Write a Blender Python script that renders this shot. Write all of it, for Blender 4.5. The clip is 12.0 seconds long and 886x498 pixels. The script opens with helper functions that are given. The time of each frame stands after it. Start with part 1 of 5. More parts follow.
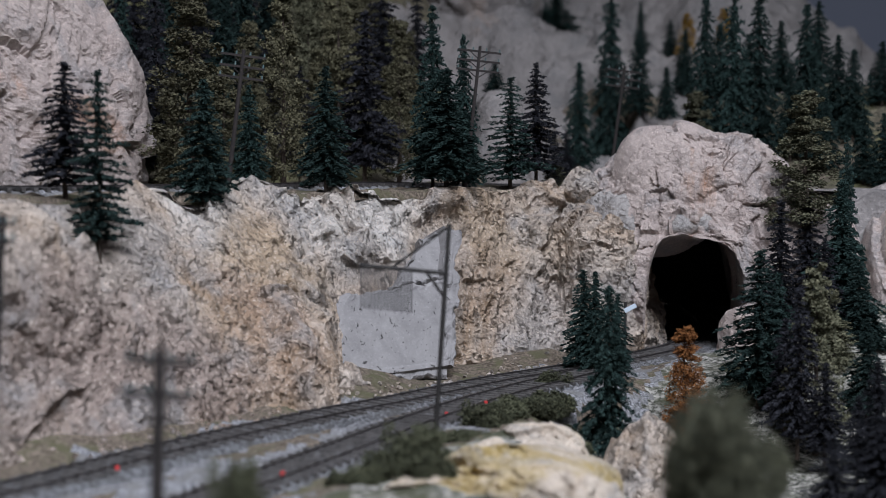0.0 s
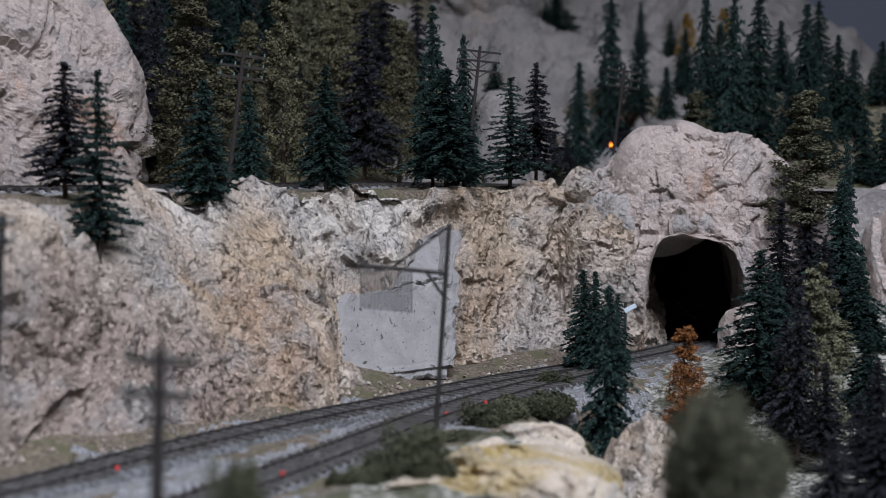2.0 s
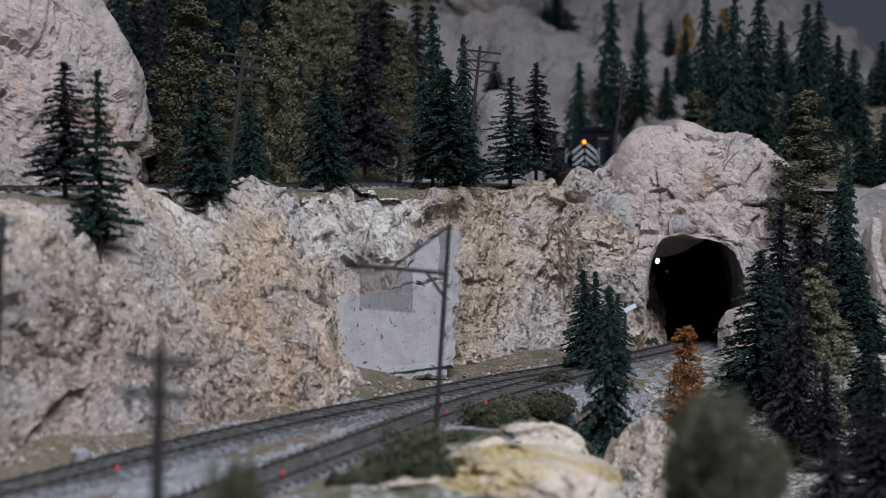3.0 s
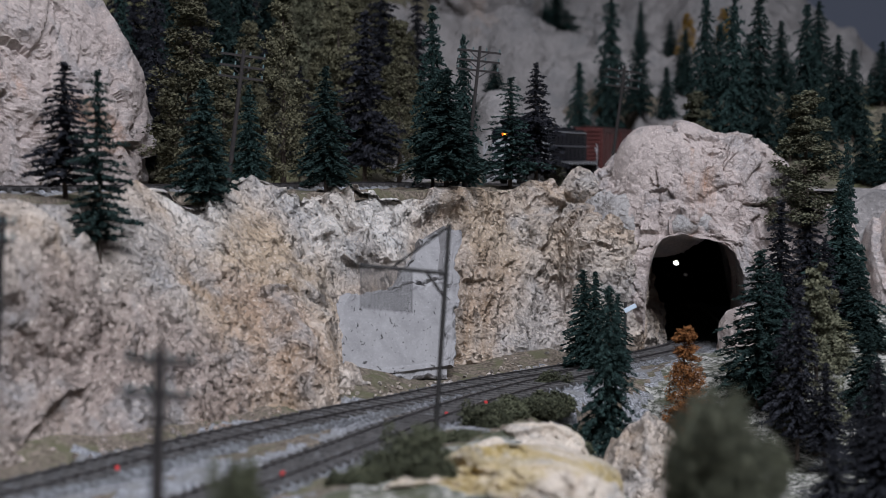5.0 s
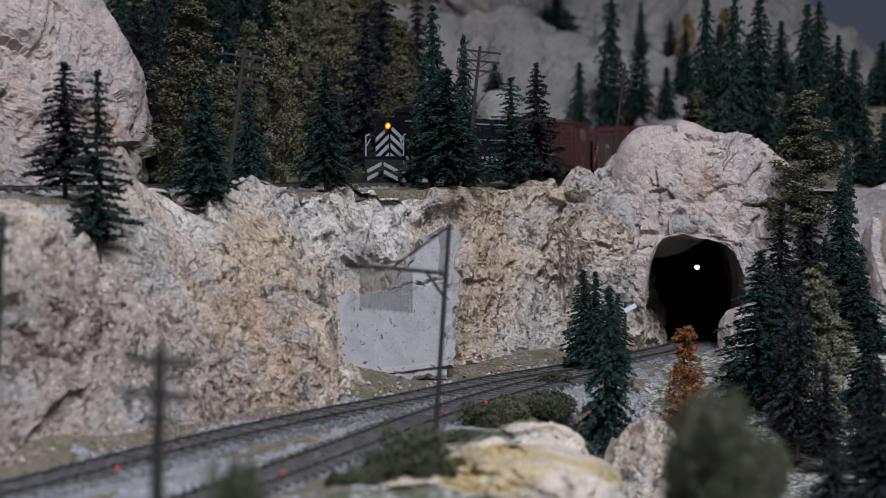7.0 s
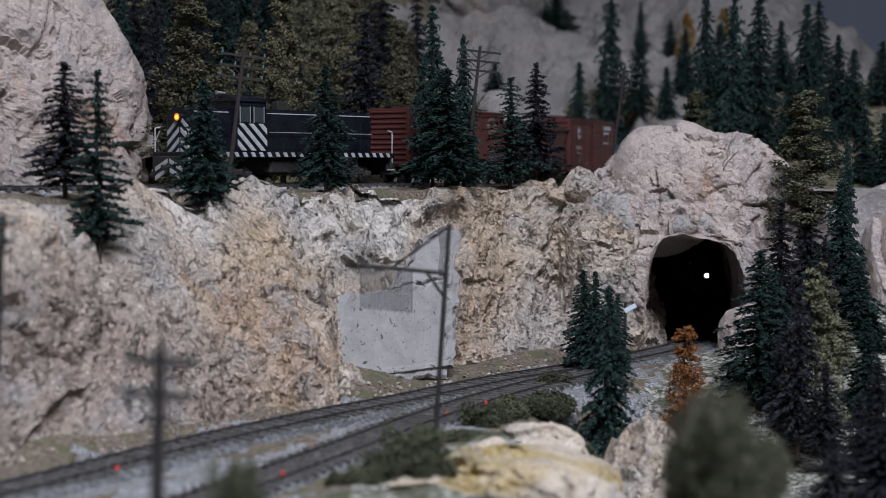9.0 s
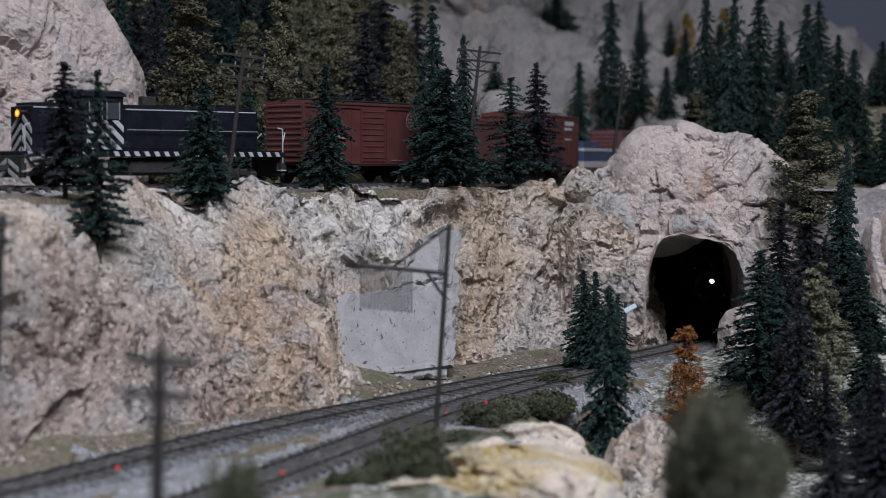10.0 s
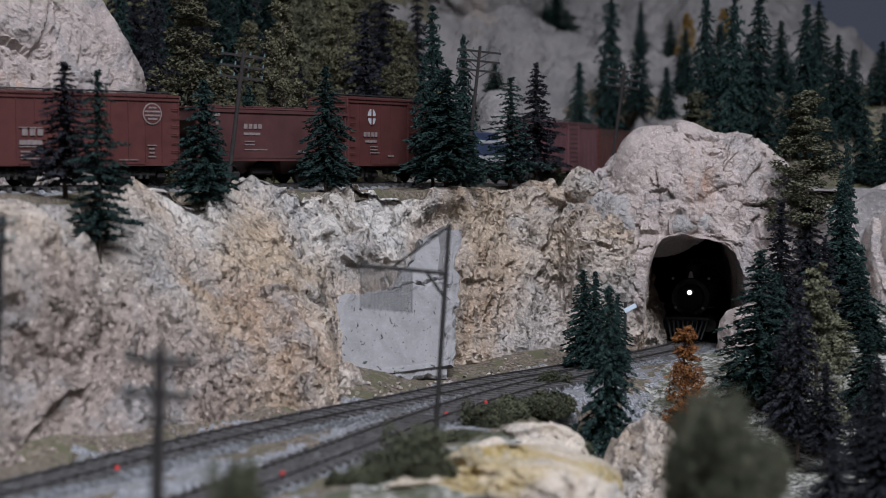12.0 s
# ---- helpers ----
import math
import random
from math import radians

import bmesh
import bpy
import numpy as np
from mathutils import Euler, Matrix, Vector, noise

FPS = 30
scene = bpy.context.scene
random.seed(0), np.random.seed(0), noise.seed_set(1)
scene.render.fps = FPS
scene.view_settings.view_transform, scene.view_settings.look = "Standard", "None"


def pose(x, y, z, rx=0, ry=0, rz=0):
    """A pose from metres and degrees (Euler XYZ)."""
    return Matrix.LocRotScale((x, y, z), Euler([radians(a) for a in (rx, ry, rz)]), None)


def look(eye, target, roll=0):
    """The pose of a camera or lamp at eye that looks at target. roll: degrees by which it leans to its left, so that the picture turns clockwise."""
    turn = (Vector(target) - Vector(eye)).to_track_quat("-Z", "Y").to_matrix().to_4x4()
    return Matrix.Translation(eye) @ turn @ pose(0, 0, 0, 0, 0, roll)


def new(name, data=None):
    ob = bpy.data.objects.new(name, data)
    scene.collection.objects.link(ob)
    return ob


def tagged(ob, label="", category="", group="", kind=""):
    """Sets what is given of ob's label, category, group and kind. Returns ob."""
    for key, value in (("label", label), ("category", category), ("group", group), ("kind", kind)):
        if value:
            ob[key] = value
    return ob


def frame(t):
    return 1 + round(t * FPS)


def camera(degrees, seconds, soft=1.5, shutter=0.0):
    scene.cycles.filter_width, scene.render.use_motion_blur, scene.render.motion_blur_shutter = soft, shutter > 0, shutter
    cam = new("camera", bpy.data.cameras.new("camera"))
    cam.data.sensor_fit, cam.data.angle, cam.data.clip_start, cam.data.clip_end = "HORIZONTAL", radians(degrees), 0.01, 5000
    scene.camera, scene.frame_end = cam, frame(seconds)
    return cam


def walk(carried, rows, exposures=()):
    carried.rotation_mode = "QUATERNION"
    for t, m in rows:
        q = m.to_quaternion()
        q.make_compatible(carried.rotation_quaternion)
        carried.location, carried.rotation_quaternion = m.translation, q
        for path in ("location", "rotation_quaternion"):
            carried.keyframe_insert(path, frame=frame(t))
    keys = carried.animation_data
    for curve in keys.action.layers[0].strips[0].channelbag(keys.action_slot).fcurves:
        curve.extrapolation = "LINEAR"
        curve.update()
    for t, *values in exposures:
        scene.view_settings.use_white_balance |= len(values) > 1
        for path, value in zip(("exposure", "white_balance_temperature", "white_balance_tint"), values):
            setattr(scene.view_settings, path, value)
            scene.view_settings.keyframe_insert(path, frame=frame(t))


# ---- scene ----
cam = camera(32.4, 12.0, soft=0.7)
cam.data.dof.use_dof = True
cam.data.dof.focus_distance = 0.95
cam.data.dof.aperture_fstop = 10.0
cam.data.dof.aperture_blades = 0
EYE = (0.0, 0.0, 0.124)
STILL = look(EYE, (0.0, 1.0, 0.124 - 0.0559))
walk(cam, [(0.0, STILL), (12.0, STILL)], [(0.0, 0.0), (12.0, 0.0)])

# ---- light: an exhibition room with ceiling panels ----
world = bpy.data.worlds.new("room_air")
scene.world = world
world.use_nodes = True
world.node_tree.nodes["Background"].inputs[0].default_value = (0.75, 0.85, 1.0, 1)
world.node_tree.nodes["Background"].inputs[1].default_value = 0.012


def ceiling_lamp(x, y, z, sx, sy, watts, colour):
    data = bpy.data.lights.new("ceiling_panel_light", "AREA")
    data.shape, data.size, data.size_y, data.energy, data.color = "RECTANGLE", sx, sy, watts, colour
    ob = new("ceiling_panel_light", data)
    ob.matrix_world = pose(x, y, z)
    return ob


LAMPS = [(0.30, -0.35, 1.1, 0.5, 78.0), (1.1, 0.1, 0.5, 0.5, 6.0)]
for lx, ly, sx, sy, watts in LAMPS:
    ceiling_lamp(lx, ly, 1.58, sx, sy, watts, (0.85, 0.90, 1.03))


# ---- materials ----
def nodes_of(name):
    m = bpy.data.materials.new(name)
    m.use_nodes = True
    nt = m.node_tree
    return m, nt, nt.nodes["Principled BSDF"]


def link(nt, a, b):
    nt.links.new(a, b)


def tex_noise(nt, scale, detail=6.0, rough=0.6, coord=None, distortion=0.0):
    n = nt.nodes.new("ShaderNodeTexNoise")
    n.inputs["Scale"].default_value, n.inputs["Detail"].default_value = scale, detail
    n.inputs["Roughness"].default_value, n.inputs["Distortion"].default_value = rough, distortion
    if coord is not None:
        link(nt, coord, n.inputs["Vector"])
    return n


def ramp(nt, fac, stops):
    r = nt.nodes.new("ShaderNodeValToRGB")
    el = r.color_ramp.elements
    while len(el) < len(stops):
        el.new(0.5)
    for e, (p, c) in zip(el, stops):
        e.position, e.color = p, (*c, 1) if len(c) == 3 else c
    link(nt, fac, r.inputs["Fac"])
    return r


def mix(nt, fac, a, b, mode="MIX"):
    m = nt.nodes.new("ShaderNodeMix")
    m.data_type, m.blend_type = "RGBA", mode
    for sock, v in ((m.inputs[0], fac), (m.inputs[6], a), (m.inputs[7], b)):
        if hasattr(v, "is_linked"):
            link(nt, v, sock)
        else:
            sock.default_value = v if isinstance(v, float) else (*v, 1)
    return m.outputs[2]


def bump(nt, bsdf, height, strength, dist, prev=None):
    b = nt.nodes.new("ShaderNodeBump")
    b.inputs["Strength"].default_value, b.inputs["Distance"].default_value = strength, dist
    link(nt, height, b.inputs["Height"])
    if prev is not None:
        link(nt, prev, b.inputs["Normal"])
    link(nt, b.outputs[0], bsdf.inputs["Normal"])
    return b.outputs[0]


def object_coords(nt):
    g = nt.nodes.new("ShaderNodeNewGeometry")
    return g.outputs["Position"]


def facet_bump(nt, bsdf, co, scale, slope, prev):
    """Relief of small broken faces, each tilted its own way."""
    vor = nt.nodes.new("ShaderNodeTexVoronoi")
    vor.inputs["Scale"].default_value = scale
    link(nt, co, vor.inputs["Vector"])
    rel, tilt, dot = (nt.nodes.new("ShaderNodeVectorMath") for _ in range(3))
    rel.operation, tilt.operation, dot.operation = "SUBTRACT", "SUBTRACT", "DOT_PRODUCT"
    link(nt, co, rel.inputs[0])
    link(nt, vor.outputs["Position"], rel.inputs[1])
    link(nt, vor.outputs["Color"], tilt.inputs[0])
    tilt.inputs[1].default_value = (0.5, 0.5, 0.5)
    link(nt, rel.outputs[0], dot.inputs[0])
    link(nt, tilt.outputs[0], dot.inputs[1])
    return bump(nt, bsdf, dot.outputs["Value"], slope, 2.2, prev)


def rock_material(name, pale, mid, dark, stain, stain_low=0.52, stain_high=0.66, scale=1.0, grit=0.58, washes=()):
    """Painted plaster rock: washes of colour, ochre stains, dark cracks, fine grain, painted crevice shade and
    highlights.
    """
    m, nt, b = nodes_of(name)
    co = object_coords(nt)
    big = tex_noise(nt, 9 * scale, 5, 0.6, co, 0.4)
    fine = tex_noise(nt, 90 * scale, 8, 0.7, co, 0.3)
    grain = tex_noise(nt, 620 * scale, 4, 0.7, co)
    base = ramp(nt, big.outputs[0], [(0.32, mid), (0.5, pale), (0.68, mid)])
    st = ramp(nt, tex_noise(nt, 13 * scale, 6, 0.65, co, 0.8).outputs[0], [(stain_low, (0, 0, 0)), (stain_high, (1, 1, 1))])
    col = mix(nt, st.outputs[0], base.outputs[0], stain)
    if washes:
        drift = nt.nodes.new("ShaderNodeVectorMath")
        drift.operation = "MULTIPLY_ADD"
        link(nt, tex_noise(nt, 26, 6, 0.65, co, 0.5).outputs[1], drift.inputs[0])
        drift.inputs[1].default_value = (0.06, 0.06, 0.06)
        link(nt, co, drift.inputs[2])
        for place, reach, colour, strength in washes:
            away = nt.nodes.new("ShaderNodeVectorMath")
            away.operation = "DISTANCE"
            link(nt, drift.outputs[0], away.inputs[0])
            away.inputs[1].default_value = tuple(c + 0.03 for c in place)
            spread = nt.nodes.new("ShaderNodeMapRange")
            spread.interpolation_type = "SMOOTHSTEP"
            for i, val in ((1, reach * 0.35), (2, reach), (3, strength), (4, 0.0)):
                spread.inputs[i].default_value = val
            link(nt, away.outputs["Value"], spread.inputs[0])
            col = mix(nt, spread.outputs[0], col, colour)
    # dk and pits darken the bump's own hollows: crevice shade as colour
    dk = ramp(nt, fine.outputs[0], [(0.28, (0.5, 0.5, 0.5)), (0.42, (0, 0, 0))])
    col = mix(nt, dk.outputs[0], col, dark)
    mid_n = tex_noise(nt, 240 * scale, 6, 0.75, co, 0.6)
    pits = ramp(nt, mid_n.outputs[0], [(0.30, (0.5, 0.5, 0.5)), (0.39, (0, 0, 0))])
    col = mix(nt, pits.outputs[0], col, dark)
    grey = ramp(nt, tex_noise(nt, 28 * scale, 5, 0.6, co, 0.5).outputs[0], [(0.5, (0, 0, 0)), (0.66, (0.6, 0.6, 0.6))])
    col = mix(nt, grey.outputs[0], col, tuple(sum(mid) / 3 * k for k in (0.86, 0.85, 0.86)))
    # painted highlights on the peaks of the grain
    pk = ramp(nt, grain.outputs[0], [(0.55, (0, 0, 0)), (0.66, (0.85, 0.85, 0.85))])
    col = mix(nt, pk.outputs[0], col, tuple(min(1, c * 1.35) for c in pale))
    vor = nt.nodes.new("ShaderNodeTexVoronoi")
    vor.feature = "DISTANCE_TO_EDGE"
    vor.inputs["Scale"].default_value = 55 * scale
    warp = nt.nodes.new("ShaderNodeVectorMath")
    warp.operation = "MULTIPLY_ADD"
    link(nt, tex_noise(nt, 40 * scale, 4, 0.6, co).outputs[1], warp.inputs[0])
    warp.inputs[1].default_value = (0.03, 0.03, 0.03)
    link(nt, co, warp.inputs[2])
    link(nt, warp.outputs[0], vor.inputs["Vector"])
    patch = ramp(nt, tex_noise(nt, 20 * scale, 3, 0.5, co).outputs[0], [(0.54, (0, 0, 0)), (0.66, (0.6, 0.6, 0.6))])
    crack = ramp(nt, vor.outputs[0], [(0.0, (1, 1, 1)), (0.035, (0, 0, 0))])
    cf = mix(nt, 1.0, crack.outputs[0], patch.outputs[0], "MULTIPLY")
    col = mix(nt, cf, col, tuple(c * 0.5 for c in dark))
    link(nt, col, b.inputs["Base Color"])
    b.inputs["Roughness"].default_value = 0.9
    n0 = bump(nt, b, fine.outputs[0], 0.9, 0.004)
    n1 = bump(nt, b, mid_n.outputs[0], 0.9, 0.0020, n0)
    n2 = facet_bump(nt, b, warp.outputs[0], 105 * scale, grit, n1)
    n3 = facet_bump(nt, b, warp.outputs[0], 280 * scale, grit * 1.15, n2)
    bump(nt, b, grain.outputs[0], 0.7, 0.0007, n3)
    return m


def mottled(name, a, c, scale=300, rough=0.8, relief=0.0004, metallic=0.0, third=None, detail=5, lo=0.35, hi=0.65):
    m, nt, b = nodes_of(name)
    co = object_coords(nt)
    n = tex_noise(nt, scale, detail, 0.65, co)
    col = ramp(nt, n.outputs[0], [(lo, a), (hi, c)]).outputs[0]
    if third is not None:
        big = tex_noise(nt, scale * 0.12, 4, 0.6, co, 0.5)
        f = ramp(nt, big.outputs[0], [(0.48, (0, 0, 0)), (0.62, (1, 1, 1))])
        col = mix(nt, f.outputs[0], col, third)
    link(nt, col, b.inputs["Base Color"])
    b.inputs["Roughness"].default_value, b.inputs["Metallic"].default_value = rough, metallic
    if relief:
        bump(nt, b, n.outputs[0], 0.6, relief)
    return m


def foliage(name, dark, light):
    m, nt, b = nodes_of(name)
    g = nt.nodes.new("ShaderNodeNewGeometry")
    o = nt.nodes.new("ShaderNodeObjectInfo")
    r = ramp(nt, g.outputs["Random Per Island"], [(0.0, dark), (1.0, light)])
    v = ramp(nt, o.outputs["Random"], [(0.0, (0.7, 0.7, 0.7)), (1.0, (1.2, 1.2, 1.2))])
    link(nt, mix(nt, 1.0, r.outputs[0], v.outputs[0], "MULTIPLY"), b.inputs["Base Color"])
    b.inputs["Roughness"].default_value = 0.85
    b.inputs["Specular IOR Level"].default_value = 0.2
    return m


def glow(name, colour, strength):
    m, nt, b = nodes_of(name)
    b.inputs["Base Color"].default_value = (*colour, 1)
    b.inputs["Emission Color"].default_value = (*colour, 1)
    b.inputs["Emission Strength"].default_value = strength
    return m


def concrete_material():
    """Grey cast wall with chips, streaks and dark pits."""
    m, nt, b = nodes_of("weathered_concrete")
    co = object_coords(nt)
    n = tex_noise(nt, 60, 6, 0.65, co, 0.4)
    col = ramp(nt, n.outputs[0], [(0.3, (0.20, 0.19, 0.19)), (0.7, (0.30, 0.287, 0.283))]).outputs[0]
    pit = tex_noise(nt, 330, 2, 0.55, co, 0.6)
    col = mix(nt, ramp(nt, pit.outputs[0], [(0.31, (1, 1, 1)), (0.345, (0, 0, 0))]).outputs[0], col, (0.05, 0.047, 0.045))
    g = tex_noise(nt, 700, 4, 0.7, co)
    col = mix(nt, ramp(nt, g.outputs[0], [(0.55, (0, 0, 0)), (0.75, (0.5, 0.5, 0.5))]).outputs[0], col, (0.46, 0.44, 0.43))
    link(nt, col, b.inputs["Base Color"])
    b.inputs["Roughness"].default_value = 0.9
    bump(nt, b, g.outputs[0], 0.6, 0.0006, bump(nt, b, pit.outputs[0], 0.5, 0.0006))
    return m


# the palest tone paints overhead light on the crest; MAUVE browns the lower left
CREST_LIGHT, OCHRE, RUSSET, MAUVE, ASH = (0.68, 0.64, 0.60), (0.47, 0.34, 0.22), (0.38, 0.235, 0.14), (0.29, 0.22, 0.19), (0.33, 0.305, 0.29)
WASHES = [((-0.033, 0.935, 0.096), 0.050, CREST_LIGHT, 0.8), ((-0.133, 0.828, 0.106), 0.045, CREST_LIGHT, 0.7), ((-0.070, 0.887, 0.098), 0.035, CREST_LIGHT, 0.6),
          ((-0.103, 0.832, 0.074), 0.040, OCHRE, 0.75), ((-0.091, 0.806, 0.034), 0.046, RUSSET, 0.7), ((-0.077, 0.853, 0.055), 0.032, OCHRE, 0.6),
          ((0.031, 0.999, 0.080), 0.046, OCHRE, 0.6), ((0.027, 0.978, 0.045), 0.036, RUSSET, 0.25), ((0.083, 1.035, 0.075), 0.040, OCHRE, 0.45),
          ((-0.173, 0.679, 0.020), 0.075, MAUVE, 0.75), ((-0.144, 0.726, 0.026), 0.055, MAUVE, 0.75), ((-0.188, 0.696, 0.055), 0.050, MAUVE, 0.5),
          ((-0.114, 0.757, 0.010), 0.045, MAUVE, 0.7), ((0.065, 0.993, 0.017), 0.030, ASH, 0.6), ((-0.153, 0.774, 0.084), 0.035, ASH, 0.6),
          ((-0.050, 0.900, 0.072), 0.028, ASH, 0.6)]
ROCK = rock_material("cast_plaster_rock", (0.575, 0.485, 0.41), (0.44, 0.37, 0.32), (0.14, 0.115, 0.10), (0.41, 0.285, 0.185), 0.47, 0.66, grit=0.72, washes=WASHES)
ROCK_PINK = rock_material("pinkish_plaster_rock", (0.53, 0.44, 0.40), (0.40, 0.325, 0.30), (0.2, 0.15, 0.13), (0.5, 0.3, 0.2), 0.6, 0.72, grit=0.22)
ROCK_GREY = rock_material("grey_plaster_rock", (0.30, 0.273, 0.26), (0.205, 0.188, 0.18), (0.13, 0.12, 0.12), (0.3, 0.22, 0.17), 0.6, 0.75, 0.6, grit=0.3)
ROCK_YELLOW = rock_material("yellow_washed_rock", (0.66, 0.56, 0.46), (0.5, 0.41, 0.32), (0.18, 0.15, 0.1), (0.44, 0.32, 0.12), 0.49, 0.60, grit=0.3)
ROCK_ASH = rock_material("ash_grey_plaster_rock", (0.42, 0.39, 0.37), (0.31, 0.285, 0.27), (0.14, 0.125, 0.12), (0.36, 0.27, 0.21), 0.6, 0.75, grit=0.3)
CONCRETE = concrete_material()
BALLAST = mottled("grey_ballast", (0.06, 0.06, 0.065), (0.35, 0.35, 0.365), 620, 0.95, 0.0018, third=(0.16, 0.155, 0.15), lo=0.40, hi=0.62)
BED = mottled("dark_oily_ballast", (0.022, 0.022, 0.024), (0.22, 0.22, 0.23), 620, 0.95, 0.0018, third=(0.06, 0.058, 0.056), lo=0.40, hi=0.62)
SOIL = mottled("brown_scatter_soil", (0.05, 0.037, 0.025), (0.21, 0.168, 0.13), 480, 0.95, 0.0018, third=(0.085, 0.08, 0.042), lo=0.40, hi=0.63)
GRAVEL_GREEN = mottled("pale_gravel_with_moss", (0.03, 0.032, 0.022), (0.40, 0.38, 0.34), 300, 0.95, 0.003, third=(0.06, 0.062, 0.035), lo=0.42, hi=0.6)
FOREST = mottled("dark_forest_floor", (0.03, 0.027, 0.018), (0.17, 0.145, 0.10), 260, 0.95, 0.002, third=(0.13, 0.125, 0.06))
TIE = mottled("dark_creosoted_tie", (0.03, 0.027, 0.026), (0.10, 0.092, 0.088), 420, 0.85)
RAIL = mottled("weathered_rail_steel", (0.05, 0.045, 0.045), (0.11, 0.1, 0.1), 400, 0.45, 0.0001, 0.7)
BARK = mottled("brown_bark", (0.035, 0.026, 0.02), (0.09, 0.065, 0.05), 700, 0.9)
POLE = mottled("stained_pole_wood", (0.010, 0.008, 0.0075), (0.028, 0.021, 0.019), 500, 0.85)
SPRUCE = foliage("dark_green_flock", (0.008, 0.020, 0.018), (0.030, 0.056, 0.050))
BLACKISH = foliage("blackish_flock", (0.010, 0.011, 0.015), (0.028, 0.028, 0.034))
OLIVE = foliage("olive_foam_flock", (0.058, 0.055, 0.034), (0.155, 0.143, 0.086))
GREYOLIVE = foliage("grey_olive_flock", (0.055, 0.058, 0.036), (0.17, 0.163, 0.105))
RUST = foliage("rust_orange_flock", (0.12, 0.048, 0.016), (0.27, 0.112, 0.038))
GOLD = foliage("golden_flock", (0.22, 0.12, 0.02), (0.42, 0.25, 0.05))
SHRUB = foliage("dull_green_lichen", (0.030, 0.034, 0.020), (0.11, 0.113, 0.068))
LICHEN = foliage("greyish_lichen", (0.036, 0.039, 0.026), (0.105, 0.105, 0.068))
LACQUER = mottled("semi_gloss_black_paint", (0.005, 0.0055, 0.009), (0.010, 0.011, 0.017), 120, 0.27, 0)
UNDER = mottled("sooty_underframe", (0.008, 0.007, 0.007), (0.025, 0.022, 0.02), 300, 0.75)
WHITE = mottled("white_stripe_paint", (0.30, 0.30, 0.31), (0.42, 0.42, 0.43), 300, 0.6, 0)
BOXRED = mottled("boxcar_red_paint", (0.072, 0.025, 0.023), (0.098, 0.034, 0.031), 90, 0.33, 0)
BOXBROWN = mottled("dark_mineral_brown_paint", (0.07, 0.024, 0.02), (0.1, 0.033, 0.027), 90, 0.33, 0)
HOPPERBROWN = mottled("hopper_mineral_brown_paint", (0.066, 0.028, 0.028), (0.09, 0.038, 0.037), 90, 0.33, 0)
# paler and purpler than the other cars: grazing sheen mixed into the paint
BOXPURPLE = mottled("maroon_paint_with_sheen", (0.11, 0.05, 0.055), (0.15, 0.068, 0.075), 60, 0.3, 0)
BLUEPAINT = mottled("blue_paint", (0.03, 0.045, 0.09), (0.045, 0.06, 0.12), 60, 0.5, 0)
LETTER = mottled("faded_white_lettering", (0.14, 0.105, 0.10), (0.22, 0.18, 0.17), 500, 0.7, 0)
AMBER = glow("amber_headlight_glow", (1.0, 0.22, 0.01), 0.9)
AMBER_HOT = glow("amber_bulb_glow", (1.0, 0.50, 0.06), 2.2)
LAMPWHITE = glow("white_headlight_glow", (1.0, 0.98, 0.92), 14.0)
GLASS = mottled("dark_cab_glazing", (0.03, 0.035, 0.04), (0.05, 0.055, 0.06), 40, 0.15, 0)
PLASTER = mottled("blue_grey_backdrop_paint", (0.15, 0.165, 0.21), (0.16, 0.175, 0.22), 4, 0.9, 0)
ROOMWALL = mottled("matt_dark_wall_paint", (0.10, 0.10, 0.11), (0.12, 0.12, 0.13), 3, 0.9, 0)
# one near-black colour along the whole bore
TUNNELDARK = mottled("near_black_tunnel_lining", (0.006, 0.006, 0.006), (0.014, 0.013, 0.012), 60, 0.95, 0.001)
REDPLASTIC = mottled("red_plastic_marker", (0.5, 0.03, 0.03), (0.62, 0.05, 0.05), 100, 0.4, 0)
SIGNWHITE = mottled("white_signal_arm", (0.5, 0.58, 0.66), (0.6, 0.68, 0.75), 80, 0.5, 0)


# ---- mesh helpers ----
def mesh_from(name, bm, material, smooth=False):
    me = bpy.data.meshes.new(name)
    bm.to_mesh(me)
    bm.free()
    me.materials.append(material)
    if smooth:
        for p in me.polygons:
            p.use_smooth = True
    return me


def part(name, bm, material, parent=None, label="", smooth=False):
    ob = new(name, mesh_from(name, bm, material, smooth))
    ob.parent = parent
    if label:
        ob["label"] = label
    return ob


def mesh_part(name, me, parent=None, label=""):
    ob = new(name, me)
    ob.parent = parent
    if label:
        ob["label"] = label
    return ob


def empty(name, m=None):
    ob = new(name)
    ob.empty_display_size = 0.01
    if m is not None:
        ob.matrix_world = m
    return ob


def add_box(bm, cx, cy, cz, sx, sy, sz, bevel=0.0, m=None):
    geo = bmesh.ops.create_cube(bm, size=1.0)
    vs = geo["verts"]
    for v in vs:
        v.co = Vector((cx + v.co.x * sx, cy + v.co.y * sy, cz + v.co.z * sz))
    if bevel:
        es = list({e for v in vs for e in v.link_edges})
        out = bmesh.ops.bevel(bm, geom=es, offset=bevel, segments=1, affect="EDGES", clamp_overlap=True)
        vs = [v for v in out["verts"]]
    if m is not None:
        for v in vs:
            v.co = m @ v.co
    return bm


def box(cx, cy, cz, sx, sy, sz, bevel=0.0):
    return add_box(bmesh.new(), cx, cy, cz, sx, sy, sz, bevel)


